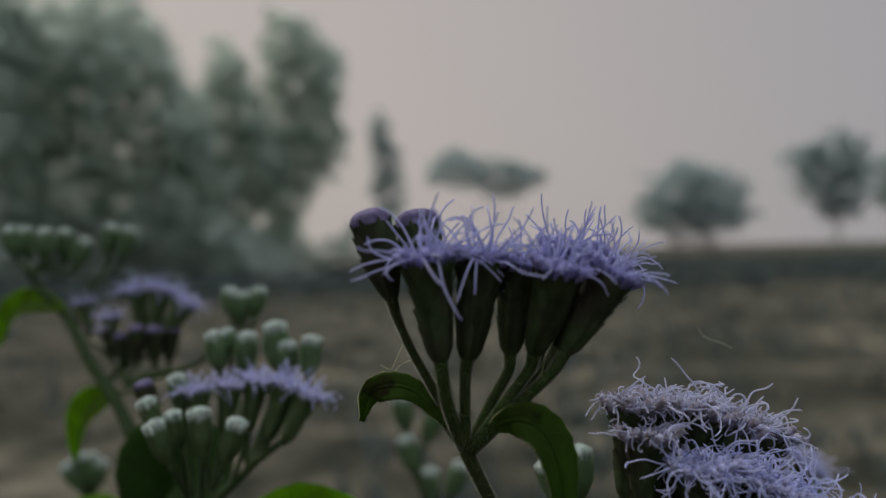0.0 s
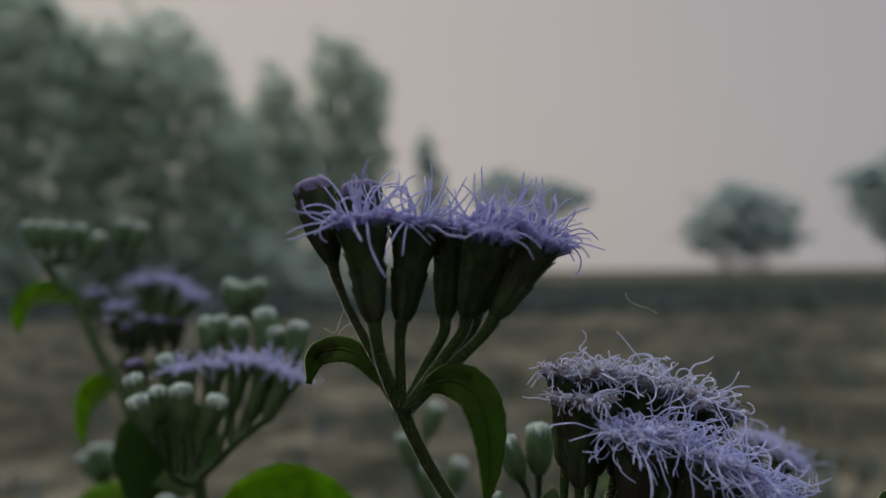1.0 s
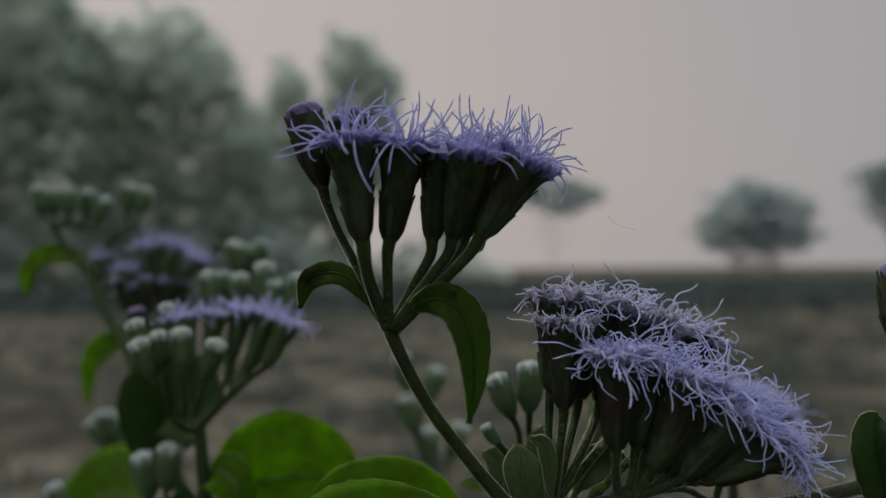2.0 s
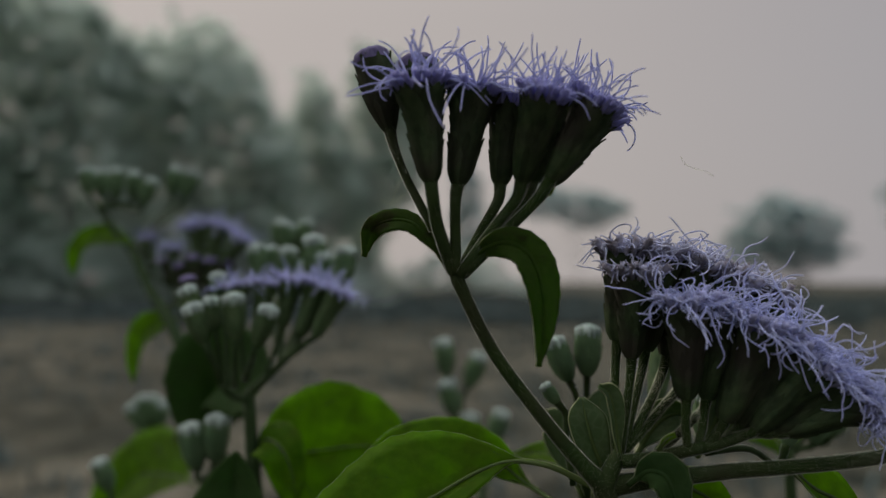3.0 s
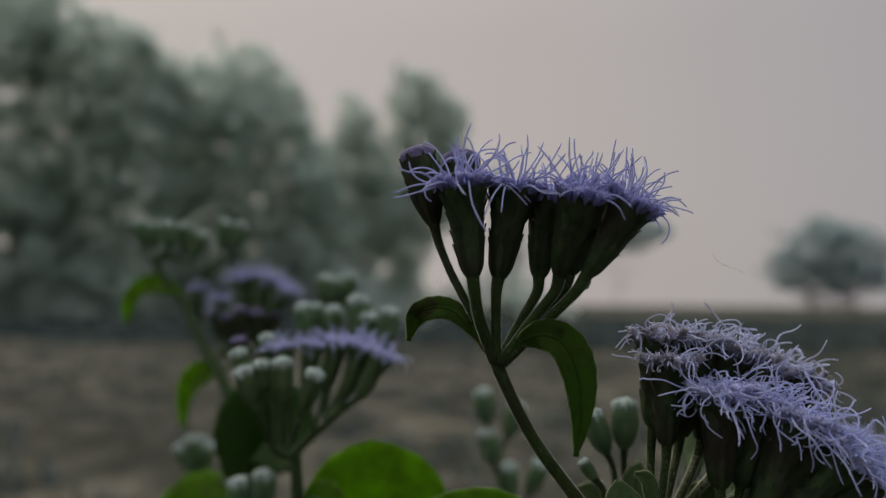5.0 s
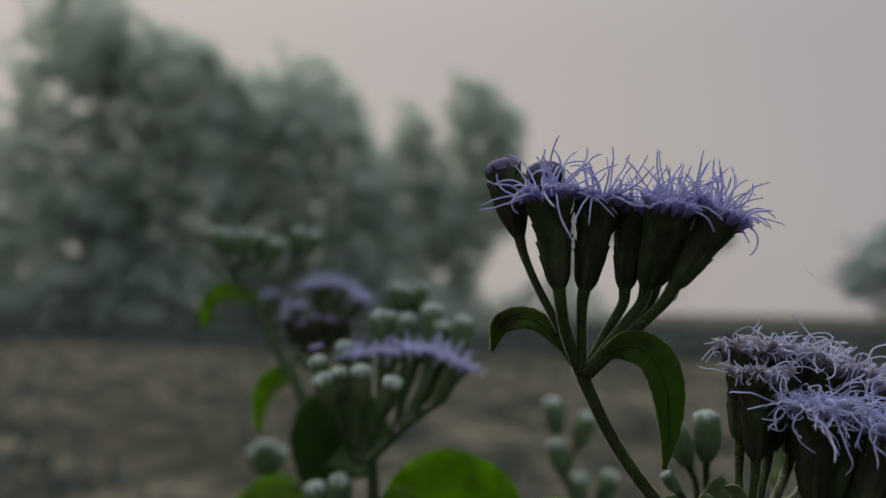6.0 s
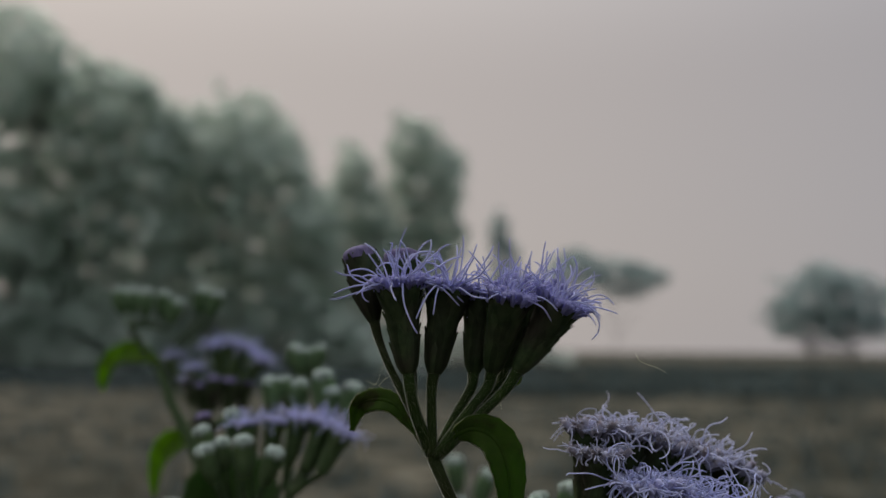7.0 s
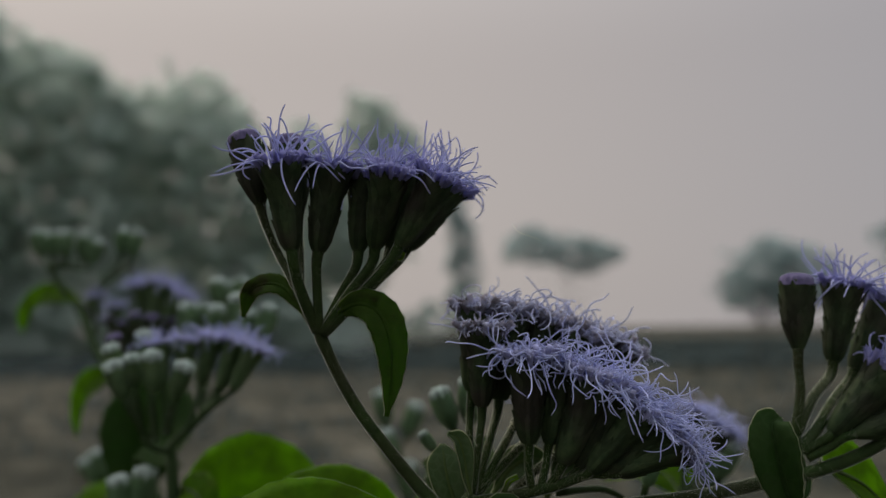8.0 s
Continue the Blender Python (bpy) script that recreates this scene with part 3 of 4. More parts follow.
# ---- trees ----
def tree(name, foot, trunks, profile, leaves, leaf_size, seed, label, group, thick, mat, clump):
    """A tree on its trunks, each a path from the foot upwards. profile: height, left and right edge of the crown and how full it is there,
    from the top down; leaves: how many to the square metre; clump: the size of a spray of leaves."""
    rnd = random.Random(seed)
    foot = Vector(foot)
    root = tagged(new(name), label, "tree", group)
    root.matrix_basis = Matrix.Translation(foot)
    high = [row[0] for row in reversed(profile)]
    lefts, rights, full = ([row[k] for row in reversed(profile)] for k in (1, 2, 3))
    sprays = []
    area = sum((profile[i][0] - profile[i + 1][0]) * (profile[i][2] - profile[i][1] + profile[i + 1][2] - profile[i + 1][1]) / 2 for i in range(len(profile) - 1))
    wide = max(rights) - min(lefts)
    tries = int(area * leaves / 34 * 2.2)
    while tries > 0:
        z, x = rnd.uniform(high[0], high[-1]), rnd.uniform(min(lefts), max(rights))
        lo, hi = float(np.interp(z, high, lefts)), float(np.interp(z, high, rights))
        ragged = 0.55 * clump * noise.noise((x * 1.7, z * 1.7, seed))
        if not lo + ragged < x < hi + ragged:
            continue
        tries -= 1
        # sprays gather into masses, with gaps where the crown is thin and near its outline
        inner = min(x - lo, hi - x, (high[-1] - z) * 1.2) / (2.2 * clump)
        hollow = 0.7 * noise.noise((x / (3.1 * clump), z / (2.6 * clump), seed * 1.73)) + 0.45 * noise.noise((x / (1.37 * clump), z / (1.21 * clump), seed * 2.31))
        thin = 1.0 - float(np.interp(z, high, full)) * (0.72 + 0.28 * min(1.0, max(0.0, inner)))
        if hollow > 1.15 - 1.9 * thin:
            continue
        sprays.append(Vector((x, rnd.gauss(0, min(1.2, 0.16 * wide)), z)))
    for path in trunks:
        line = smooth_path([foot + Vector(p) for p in path], 5)
        b = Builder().tube(line, [thick * (1 - 0.75 * i / (len(line) - 1)) for i in range(len(line))], 8)
        for spot in sprays[::max(1, len(sprays) // 26)]:
            at = line[min(len(line) - 2, max(2, int(len(line) * (0.25 + 0.6 * (spot.z - high[0]) / (high[-1] - high[0])) * rnd.uniform(0.7, 1.0))))]
            end = foot + spot
            if abs(end.x - at.x) > 0.6 * wide:
                continue
            mid = (at + end) / 2 + Vector((0, 0, -0.1 * (end - at).length))
            limb = smooth_path([at, mid, end], 4)
            b.tube(limb, [thick * 0.34 * (1 - 0.85 * i / (len(limb) - 1)) for i in range(len(limb))], 5)
        part("trunk", b.mesh("trunk", M_BARK), root)
    b = Builder()
    for spot in sprays:
        spread = clump * rnd.uniform(0.55, 1.1)
        lean = Vector((rnd.gauss(0, 0.6), rnd.gauss(0, 0.6), rnd.gauss(0, 0.35)))
        for _ in range(34):
            off = Vector((rnd.gauss(0, 0.5), rnd.gauss(0, 0.5), rnd.gauss(0, 0.34))) * spread
            p = foot + spot + off
            if p.z < 0.02:
                continue
            a = (Vector((rnd.gauss(0, 0.5), rnd.gauss(0, 0.5), -0.8)) + lean * 0.5).normalized()
            side = Matrix.Rotation(rnd.uniform(0, 6.28), 3, a) @ a.orthogonal().normalized()
            size = leaf_size * rnd.uniform(0.6, 1.4)
            n = len(b.v)
            b.v.extend([p - a * size, p + side * size * 0.45, p + a * size, p - side * size * 0.45])
            b.f.append((n, n + 1, n + 2, n + 3))
    part("crown", b.mesh("crown", mat, False), root)
    return root


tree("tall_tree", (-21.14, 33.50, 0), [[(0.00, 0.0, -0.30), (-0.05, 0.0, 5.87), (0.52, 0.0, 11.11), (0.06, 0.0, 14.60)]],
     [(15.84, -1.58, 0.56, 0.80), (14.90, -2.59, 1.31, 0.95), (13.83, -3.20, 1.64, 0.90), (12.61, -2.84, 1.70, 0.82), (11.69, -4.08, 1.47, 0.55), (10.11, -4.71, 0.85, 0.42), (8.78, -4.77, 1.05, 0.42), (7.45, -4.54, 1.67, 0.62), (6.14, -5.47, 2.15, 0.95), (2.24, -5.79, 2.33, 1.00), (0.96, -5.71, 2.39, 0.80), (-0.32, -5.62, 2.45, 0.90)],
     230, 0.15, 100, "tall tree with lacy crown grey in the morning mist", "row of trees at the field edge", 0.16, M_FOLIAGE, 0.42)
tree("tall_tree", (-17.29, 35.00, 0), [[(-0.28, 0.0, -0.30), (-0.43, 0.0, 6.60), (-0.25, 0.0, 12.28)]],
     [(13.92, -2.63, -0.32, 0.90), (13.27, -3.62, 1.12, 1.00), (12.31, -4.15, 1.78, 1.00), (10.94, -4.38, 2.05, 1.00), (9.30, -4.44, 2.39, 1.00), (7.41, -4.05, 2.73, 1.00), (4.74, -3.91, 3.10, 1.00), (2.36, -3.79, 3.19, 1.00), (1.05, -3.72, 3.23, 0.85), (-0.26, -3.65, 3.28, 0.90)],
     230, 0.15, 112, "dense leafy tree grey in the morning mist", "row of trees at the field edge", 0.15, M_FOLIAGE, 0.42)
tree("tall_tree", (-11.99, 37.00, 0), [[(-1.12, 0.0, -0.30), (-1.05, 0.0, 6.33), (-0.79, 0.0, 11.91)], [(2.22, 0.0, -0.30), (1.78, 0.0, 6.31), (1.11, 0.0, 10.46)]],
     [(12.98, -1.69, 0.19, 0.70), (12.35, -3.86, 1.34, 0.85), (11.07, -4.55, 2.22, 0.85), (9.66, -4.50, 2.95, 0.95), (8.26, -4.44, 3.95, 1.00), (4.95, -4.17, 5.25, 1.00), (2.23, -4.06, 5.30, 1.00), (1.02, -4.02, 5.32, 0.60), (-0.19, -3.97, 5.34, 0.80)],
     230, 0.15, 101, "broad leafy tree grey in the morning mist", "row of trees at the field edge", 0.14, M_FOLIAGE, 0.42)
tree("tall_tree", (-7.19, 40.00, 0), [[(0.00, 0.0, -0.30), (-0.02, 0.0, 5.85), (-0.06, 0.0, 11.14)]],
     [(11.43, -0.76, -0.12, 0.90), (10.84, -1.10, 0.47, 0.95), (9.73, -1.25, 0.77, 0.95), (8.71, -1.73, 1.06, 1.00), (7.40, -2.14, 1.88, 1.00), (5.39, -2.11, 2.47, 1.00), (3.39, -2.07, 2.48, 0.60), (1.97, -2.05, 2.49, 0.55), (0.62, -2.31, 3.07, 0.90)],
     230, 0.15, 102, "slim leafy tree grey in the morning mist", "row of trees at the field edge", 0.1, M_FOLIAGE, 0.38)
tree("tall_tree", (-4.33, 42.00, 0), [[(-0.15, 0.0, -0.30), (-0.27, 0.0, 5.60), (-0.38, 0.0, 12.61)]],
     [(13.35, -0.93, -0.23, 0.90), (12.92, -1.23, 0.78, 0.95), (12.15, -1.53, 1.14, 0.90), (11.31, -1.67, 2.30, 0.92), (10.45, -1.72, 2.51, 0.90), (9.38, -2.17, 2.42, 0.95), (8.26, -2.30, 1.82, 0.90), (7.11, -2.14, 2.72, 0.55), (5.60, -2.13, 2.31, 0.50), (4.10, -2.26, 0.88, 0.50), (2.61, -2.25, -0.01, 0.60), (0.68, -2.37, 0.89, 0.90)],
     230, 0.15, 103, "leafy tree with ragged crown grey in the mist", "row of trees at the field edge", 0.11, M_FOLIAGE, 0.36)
# Shrubs raised so that their mist-lightened colour covers the dark tree bases.
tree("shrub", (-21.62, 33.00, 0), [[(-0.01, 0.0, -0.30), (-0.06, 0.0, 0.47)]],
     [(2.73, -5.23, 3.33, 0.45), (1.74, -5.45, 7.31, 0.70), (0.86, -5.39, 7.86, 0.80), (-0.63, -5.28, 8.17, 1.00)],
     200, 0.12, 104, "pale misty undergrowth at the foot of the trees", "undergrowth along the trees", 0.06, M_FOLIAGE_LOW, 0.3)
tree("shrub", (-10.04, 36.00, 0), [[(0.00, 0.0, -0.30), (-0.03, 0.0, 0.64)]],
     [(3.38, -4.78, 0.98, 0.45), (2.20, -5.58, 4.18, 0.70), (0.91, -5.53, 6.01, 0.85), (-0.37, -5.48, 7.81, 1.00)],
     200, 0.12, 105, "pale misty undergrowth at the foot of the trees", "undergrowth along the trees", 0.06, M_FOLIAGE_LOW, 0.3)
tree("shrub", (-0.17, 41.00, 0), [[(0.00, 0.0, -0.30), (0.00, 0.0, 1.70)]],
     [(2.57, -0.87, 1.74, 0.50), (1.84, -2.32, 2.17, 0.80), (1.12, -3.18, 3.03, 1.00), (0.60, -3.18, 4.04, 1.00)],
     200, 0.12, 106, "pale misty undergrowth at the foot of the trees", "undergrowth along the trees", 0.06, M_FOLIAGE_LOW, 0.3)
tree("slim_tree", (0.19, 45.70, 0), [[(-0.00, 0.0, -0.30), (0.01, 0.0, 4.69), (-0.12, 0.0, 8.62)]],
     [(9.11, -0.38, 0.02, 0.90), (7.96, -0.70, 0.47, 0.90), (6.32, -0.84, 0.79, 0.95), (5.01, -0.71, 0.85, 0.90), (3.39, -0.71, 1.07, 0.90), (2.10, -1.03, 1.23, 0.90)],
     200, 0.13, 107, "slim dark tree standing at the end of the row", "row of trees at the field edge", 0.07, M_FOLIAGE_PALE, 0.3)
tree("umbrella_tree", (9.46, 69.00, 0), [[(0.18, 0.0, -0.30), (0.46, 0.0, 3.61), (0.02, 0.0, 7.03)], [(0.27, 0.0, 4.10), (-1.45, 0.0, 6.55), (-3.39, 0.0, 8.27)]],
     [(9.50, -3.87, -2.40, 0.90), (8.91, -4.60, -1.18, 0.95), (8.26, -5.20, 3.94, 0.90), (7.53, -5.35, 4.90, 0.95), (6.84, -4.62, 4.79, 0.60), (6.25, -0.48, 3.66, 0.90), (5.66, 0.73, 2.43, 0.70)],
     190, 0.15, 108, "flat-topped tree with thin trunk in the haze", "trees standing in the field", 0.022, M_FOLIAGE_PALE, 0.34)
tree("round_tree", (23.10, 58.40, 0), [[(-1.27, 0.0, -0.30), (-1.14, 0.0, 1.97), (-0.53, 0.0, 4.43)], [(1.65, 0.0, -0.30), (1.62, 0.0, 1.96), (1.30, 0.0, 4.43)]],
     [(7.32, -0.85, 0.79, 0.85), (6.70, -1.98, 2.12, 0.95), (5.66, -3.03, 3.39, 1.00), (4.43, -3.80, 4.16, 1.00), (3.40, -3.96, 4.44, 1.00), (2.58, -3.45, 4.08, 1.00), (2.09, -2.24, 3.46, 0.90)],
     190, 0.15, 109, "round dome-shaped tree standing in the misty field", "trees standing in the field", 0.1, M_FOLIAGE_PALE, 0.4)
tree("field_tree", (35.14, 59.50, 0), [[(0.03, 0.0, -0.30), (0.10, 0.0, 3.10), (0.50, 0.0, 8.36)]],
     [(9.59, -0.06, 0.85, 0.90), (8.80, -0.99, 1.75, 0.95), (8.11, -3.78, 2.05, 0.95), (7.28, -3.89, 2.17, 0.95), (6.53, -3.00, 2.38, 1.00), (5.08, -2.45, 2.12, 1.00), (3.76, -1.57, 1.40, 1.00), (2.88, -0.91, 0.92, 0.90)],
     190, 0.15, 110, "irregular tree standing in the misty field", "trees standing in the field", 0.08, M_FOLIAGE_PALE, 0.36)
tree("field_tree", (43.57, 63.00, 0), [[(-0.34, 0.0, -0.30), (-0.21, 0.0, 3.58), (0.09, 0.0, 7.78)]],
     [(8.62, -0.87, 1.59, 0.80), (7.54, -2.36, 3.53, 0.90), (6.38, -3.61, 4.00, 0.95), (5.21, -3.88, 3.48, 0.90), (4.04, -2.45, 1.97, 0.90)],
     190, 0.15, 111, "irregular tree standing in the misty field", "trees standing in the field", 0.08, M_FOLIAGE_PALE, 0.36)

# ---- the plants ----
# the weed in focus: a stem that forks under its flowers, a withering cluster and a side branch
front = Plant((0.034, 0.12, 0.0), "flowering weed with lavender thread-like flower heads on hairy green stems", fuzzy=True)
front.stem([(-3.7, 93.5, -1.2), (-3.3, 93.5, -2.0), (-2.3, 93.6, -4.2), (-0.7, 93.8, -7.5), (1.6, 94.0, -11.4), (4.6, 94.2, -15.4), (8.2, 94.4, -19.9), (11.5, 94.6, -23.6), (13.4, 94.8, -25.7), (14.1, 95.0, -28.5), (15.3, 96.7, -36.7), Vector((0.028, 0.11, 0.8)), Vector((0.034, 0.12, -0.03))],
           [0.6, 0.84, 0.78, 0.76, 0.76, 0.78, 0.84, 1.0, 1.3, 1.5, 1.7, 2.2, 3.0])
front.stalked("closed", (-6.1, 93.4, 3.8), (-11.2, 93.3, 15.3), (-13.4, 93.3, 24.1), -0.5, (0.55, 0.5, 0.75))
front.stalked("closed", (-6.0, 93.8, 4.6), (-6.9, 95.5, 14.0), (-8.3, 96.0, 24.0), 0.2, (0.5, 0.45, 0.6))
front.stalked("open", (-3.8, 93.4, -1.1), (-6.3, 89.6, 8.9), (-7.5, 88.6, 19.4), -0.5, (0.8, 0.72, 0.8))
front.stalked("open", (-3.5, 93.0, -1.2), (-3.3, 91.2, 8.8), (-1.6, 90.8, 19.2), -0.2, (0.65, 0.62, 0.8))
front.stalked("half", (-3.2, 93.4, -1.2), (1.5, 92.8, 8.9), (2.6, 93.0, 18.1), 0.3, (0.62, 0.6, 0.75), size=0.92)
front.stalked("half", (-3.0, 92.8, -1.4), (3.8, 91.0, 9.1), (6.0, 88.0, 18.0), 0.3, (0.75, 0.62, 0.8))
front.stalked("half", (-2.8, 93.0, -1.4), (6.9, 90.2, 9.2), (11.8, 89.2, 17.1), 0.4, (0.7, 0.62, 0.8))
front.stalked("half", (-2.9, 94.0, -1.4), (5.4, 95.0, 9.6), (8.6, 96.0, 19.2), 0.2)
front.stalked("half", (-2.8, 94.0, -1.4), (7.6, 96.0, 9.6), (13.2, 97.5, 17.9), 0.3)
front.leaf([(-4.3, 93.5, -0.8), (-6.3, 94.0, 2.2), (-8.6, 95.5, 4.6), (-11.2, 97.0, 5.2), (-13.8, 98.6, 4.2), (-14.9, 99.4, 0.9)], 3.4, (0.25, -0.9, 0.4), M_LEAF_BROWN, 0.15, 0.05, 0.1, 0.62, "small arching leaf with brown blotched tip", 0.15)
front.leaf([(-3.1, 93.4, -1.4), (-0.8, 92.0, 1.2), (2.0, 90.8, 2.2), (4.5, 89.8, 0.9), (5.8, 89.0, -2.5), (6.0, 88.5, -6.8), (5.4, 88.2, -11.3)], 5.0, (0.45, -0.9, 0.15), M_LEAF_WORN, 0.25, 0.04, 0.12, 0.5, "arched leaf with brown spots hanging down", 0.1)
# cluster past its bloom: a dry upper row and a shaggy lower one that falls to the side
front.stem([(13.5, 94.8, -25.7), (14.4, 95.0, -23.8), (15.5, 95.5, -22.0)], [1.3, 1.1, 0.9])
front.stem([(15.6, 94.8, -22.8), (19.0, 94.4, -22.3), (23.0, 94.0, -21.3), (26.1, 93.6, -20.5), (30.2, 93.2, -19.0)], [0.85, 0.8, 0.75, 0.7, 0.6])
front.stalked("dry", (15.6, 95.5, -21.8), (17.0, 95.8, -11.0), (17.4, 95.5, -1.5), 0.1, (0.55, 0.5, 0.7))
front.stalked("dry", (15.2, 96.0, -22.9), (15.8, 98.0, -9.2), (16.9, 98.5, 1.1), -0.2, (0.55, 0.5, 0.7))
front.stalked("dry", (15.8, 96.0, -22.5), (19.4, 99.5, -10.5), (21.2, 100.0, 0.7), 0.1, (0.55, 0.5, 0.7))
front.stalked("dry", (16.1, 96.0, -22.1), (22.4, 101.0, -11.3), (25.6, 101.5, -0.6), 0.4, (0.55, 0.5, 0.7))
front.stalked("dry", (16.5, 96.2, -21.6), (24.9, 102.0, -13.4), (29.9, 102.5, -2.1), 0.4, (0.55, 0.5, 0.7))
front.stalked("dry", (20.0, 97.0, -22.6), (30.9, 105.0, -14.4), (36.0, 106.0, -4.2), 0.6, (0.55, 0.5, 0.7))
front.stalked("aged", (23.0, 94.0, -21.3), (22.7, 93.5, -15.4), (22.7, 93.0, -5.0), -0.2, (0.55, 0.5, 0.7))
front.stalked("aged", (24.1, 94.0, -21.0), (25.4, 95.0, -15.6), (27.4, 95.0, -6.2), 0.1, (0.55, 0.5, 0.7))
front.stalked("aged", (25.1, 93.8, -20.7), (26.8, 93.0, -17.8), (30.8, 92.8, -8.0), 0.2, (0.55, 0.5, 0.7))
front.stalked("aged", (26.4, 93.8, -20.5), (28.9, 94.0, -18.4), (34.4, 94.0, -9.7), 0.2, (0.55, 0.5, 0.7))
front.stalked("aged", (27.5, 93.6, -20.0), (30.0, 92.6, -18.7), (36.5, 92.3, -11.9), 0.2, (0.55, 0.5, 0.7))
front.stalked("aged", (28.8, 93.4, -19.5), (32.2, 93.0, -18.9), (39.6, 93.0, -13.9), 0.2, (0.55, 0.5, 0.7))
front.stalked("aged", (29.9, 93.2, -19.1), (33.5, 92.6, -18.9), (41.2, 92.3, -15.7), 0.1, (0.55, 0.5, 0.7))
front.stalked("bud", (15.4, 119.0, -34.1), (15.8, 121.5, -16.1), (16.0, 121.7, -9.0), 0.2, (0.5, 0.45, 0.6))
front.stalked("bud", (15.1, 119.0, -34.1), (13.1, 121.0, -16.8), (10.7, 121.5, -10.8), 0.2, (0.5, 0.45, 0.6))
front.stalked("bud", (12.1, 110.0, -29.4), (10.4, 112.0, -18.9), (8.5, 112.0, -16.3), 0.2, (0.5, 0.45, 0.6))
front.stalked("bud", (22.1, 100.0, -23.8), (27.3, 104.0, -21.4), (28.3, 105.0, -16.9), 0.2, (0.5, 0.45, 0.6))
front.stalked("bud", (26.8, 100.0, -22.7), (41.1, 112.0, -24.4), (42.9, 113.0, -20.9), 0.2, (0.5, 0.45, 0.6))
front.leaf([(15.7, 116.0, -32.5), (17.1, 118.0, -26.6), (17.3, 120.0, -21.2), (18.1, 122.0, -18.2)], 6.0, (0.2, -0.9, 0.2), M_LEAF_PALE, 0.2, 0.0, 0.1, 0.5)
front.leaf([(13.9, 114.0, -32.0), (11.8, 116.0, -26.2), (10.7, 117.0, -22.4), (8.4, 118.0, -21.4)], 5.0, (-0.3, -0.9, 0.2), M_LEAF_PALE, 0.2, 0.0, 0.1, 0.5)
front.leaf([(14.5, 97.5, -26.6), (13.7, 97.4, -24.0), (12.7, 97.4, -21.3), (12.1, 98.3, -18.6), (11.8, 100.1, -16.3)], 4.8, (0.1, -0.95, 0.1), M_LEAF_PALE, 0.2, 0.0, 0.05, 0.72, "upright ovate downy young leaf", taper=0.9)
front.leaf([(15.6, 95.5, -23.2), (14.9, 94.5, -20.0), (14.5, 93.9, -16.9), (13.8, 93.4, -14.7), (12.6, 92.5, -13.9)], 2.6, (0.5, -0.85, 0.1), M_LEAF_PALE, 0.5, 0.0, 0.1, 0.6, "narrow pale leaf curling at its tip")
front.leaf([(16.1, 93.6, -25.1), (18.0, 92.6, -23.4), (19.8, 91.7, -23.8), (20.7, 91.3, -26.4), (20.8, 90.9, -30.1)], 5.0, (0.2, -0.9, 0.3), M_LEAF_DARK, 0.35, 0.04, 0.1, 0.45)
front.leaf([(13.4, 95.6, -26.4), (11.2, 96.5, -25.5), (7.5, 97.4, -24.0), (3.1, 98.4, -23.7), (-1.1, 97.4, -24.8), (-5.8, 95.6, -27.0), (-12.1, 92.8, -29.9), (-19.3, 90.0, -33.4), (-25.2, 86.2, -35.6)], 18.5, (-0.1, -0.75, 0.65), M_LEAF, 0.12, 0.02, 0.34, 0.5, "large drooping green leaf with raised veins", taper=1.4, lower=0.4)
front.leaf([(14.1, 98.4, -28.1), (11.0, 109.0, -32.0), (6.0, 114.6, -30.2), (1.2, 114.6, -26.8), (-5.4, 116.4, -25.2), (-12.2, 119.3, -26.0), (-17.5, 121.3, -28.8)], 8.0, (0.05, -0.75, 0.65), M_LEAF, 0.25, 0.03, 0.3, 0.5, taper=1.1)
front.leaf([(14.8, 100.3, -27.7), (14.8, 124.1, -30.4), (11.4, 135.6, -30.6), (5.9, 141.3, -32.0)], 5.0, (0.0, -0.8, 0.6), M_LEAF, 0.2, 0.02, 0.25, 0.5)
front.leaf([(18.0, 98.3, -22.9), (20.4, 100.2, -20.0), (23.3, 102.1, -18.6), (26.5, 103.0, -19.3)], 4.6, (0.1, -0.85, 0.4), M_LEAF_PALE, 0.3, 0.0, 0.1, 0.45)
front.leaf([(25.2, 98.3, -22.9), (28.1, 101.1, -19.7), (30.1, 103.0, -17.2), (33.2, 104.9, -16.4)], 5.0, (-0.2, -0.9, 0.3), M_LEAF_PALE, 0.3, 0.0, 0.1, 0.45)
front.leaf([(20.9, 97.4, -24.2), (24.1, 99.4, -26.6), (27.8, 100.4, -29.0), (29.9, 100.5, -33.3)], 6.0, (0.1, -0.7, 0.6), M_LEAF, 0.25, 0.02, 0.1, 0.45)
front.leaf([(34.6, 95.5, -23.1), (38.3, 97.5, -26.2), (42.2, 99.4, -28.1), (46.1, 100.4, -30.5)], 9.0, (0.05, -0.6, 0.75), M_LEAF, 0.25, 0.02, 0.12, 0.45)
front.stalked("fresh", (18.7, 100.2, -23.0), (24.6, 116.3, -18.9), (27.1, 121.9, -13.0), 0.2)
# side branch and its cluster
front.stem([(14.4, 95.6, -25.9), (17.6, 94.6, -25.0), (21.5, 94.1, -24.4), (28.1, 94.1, -23.6), (35.5, 94.5, -23.1), (44.6, 95.5, -22.3), (60.0, 98.9, -20.1), (65.1, 97.9, -18.1), (69.3, 96.7, -15.4), (76.7, 95.3, -9.3)],
           [1.3, 1.1, 1.0, 0.9, 0.85, 0.85, 0.9, 0.85, 0.8, 0.7])
front.stem([(58.6, 99.4, -20.4), (58.1, 99.4, -17.7), (58.1, 99.6, -15.6)], [0.95, 0.9, 0.8])
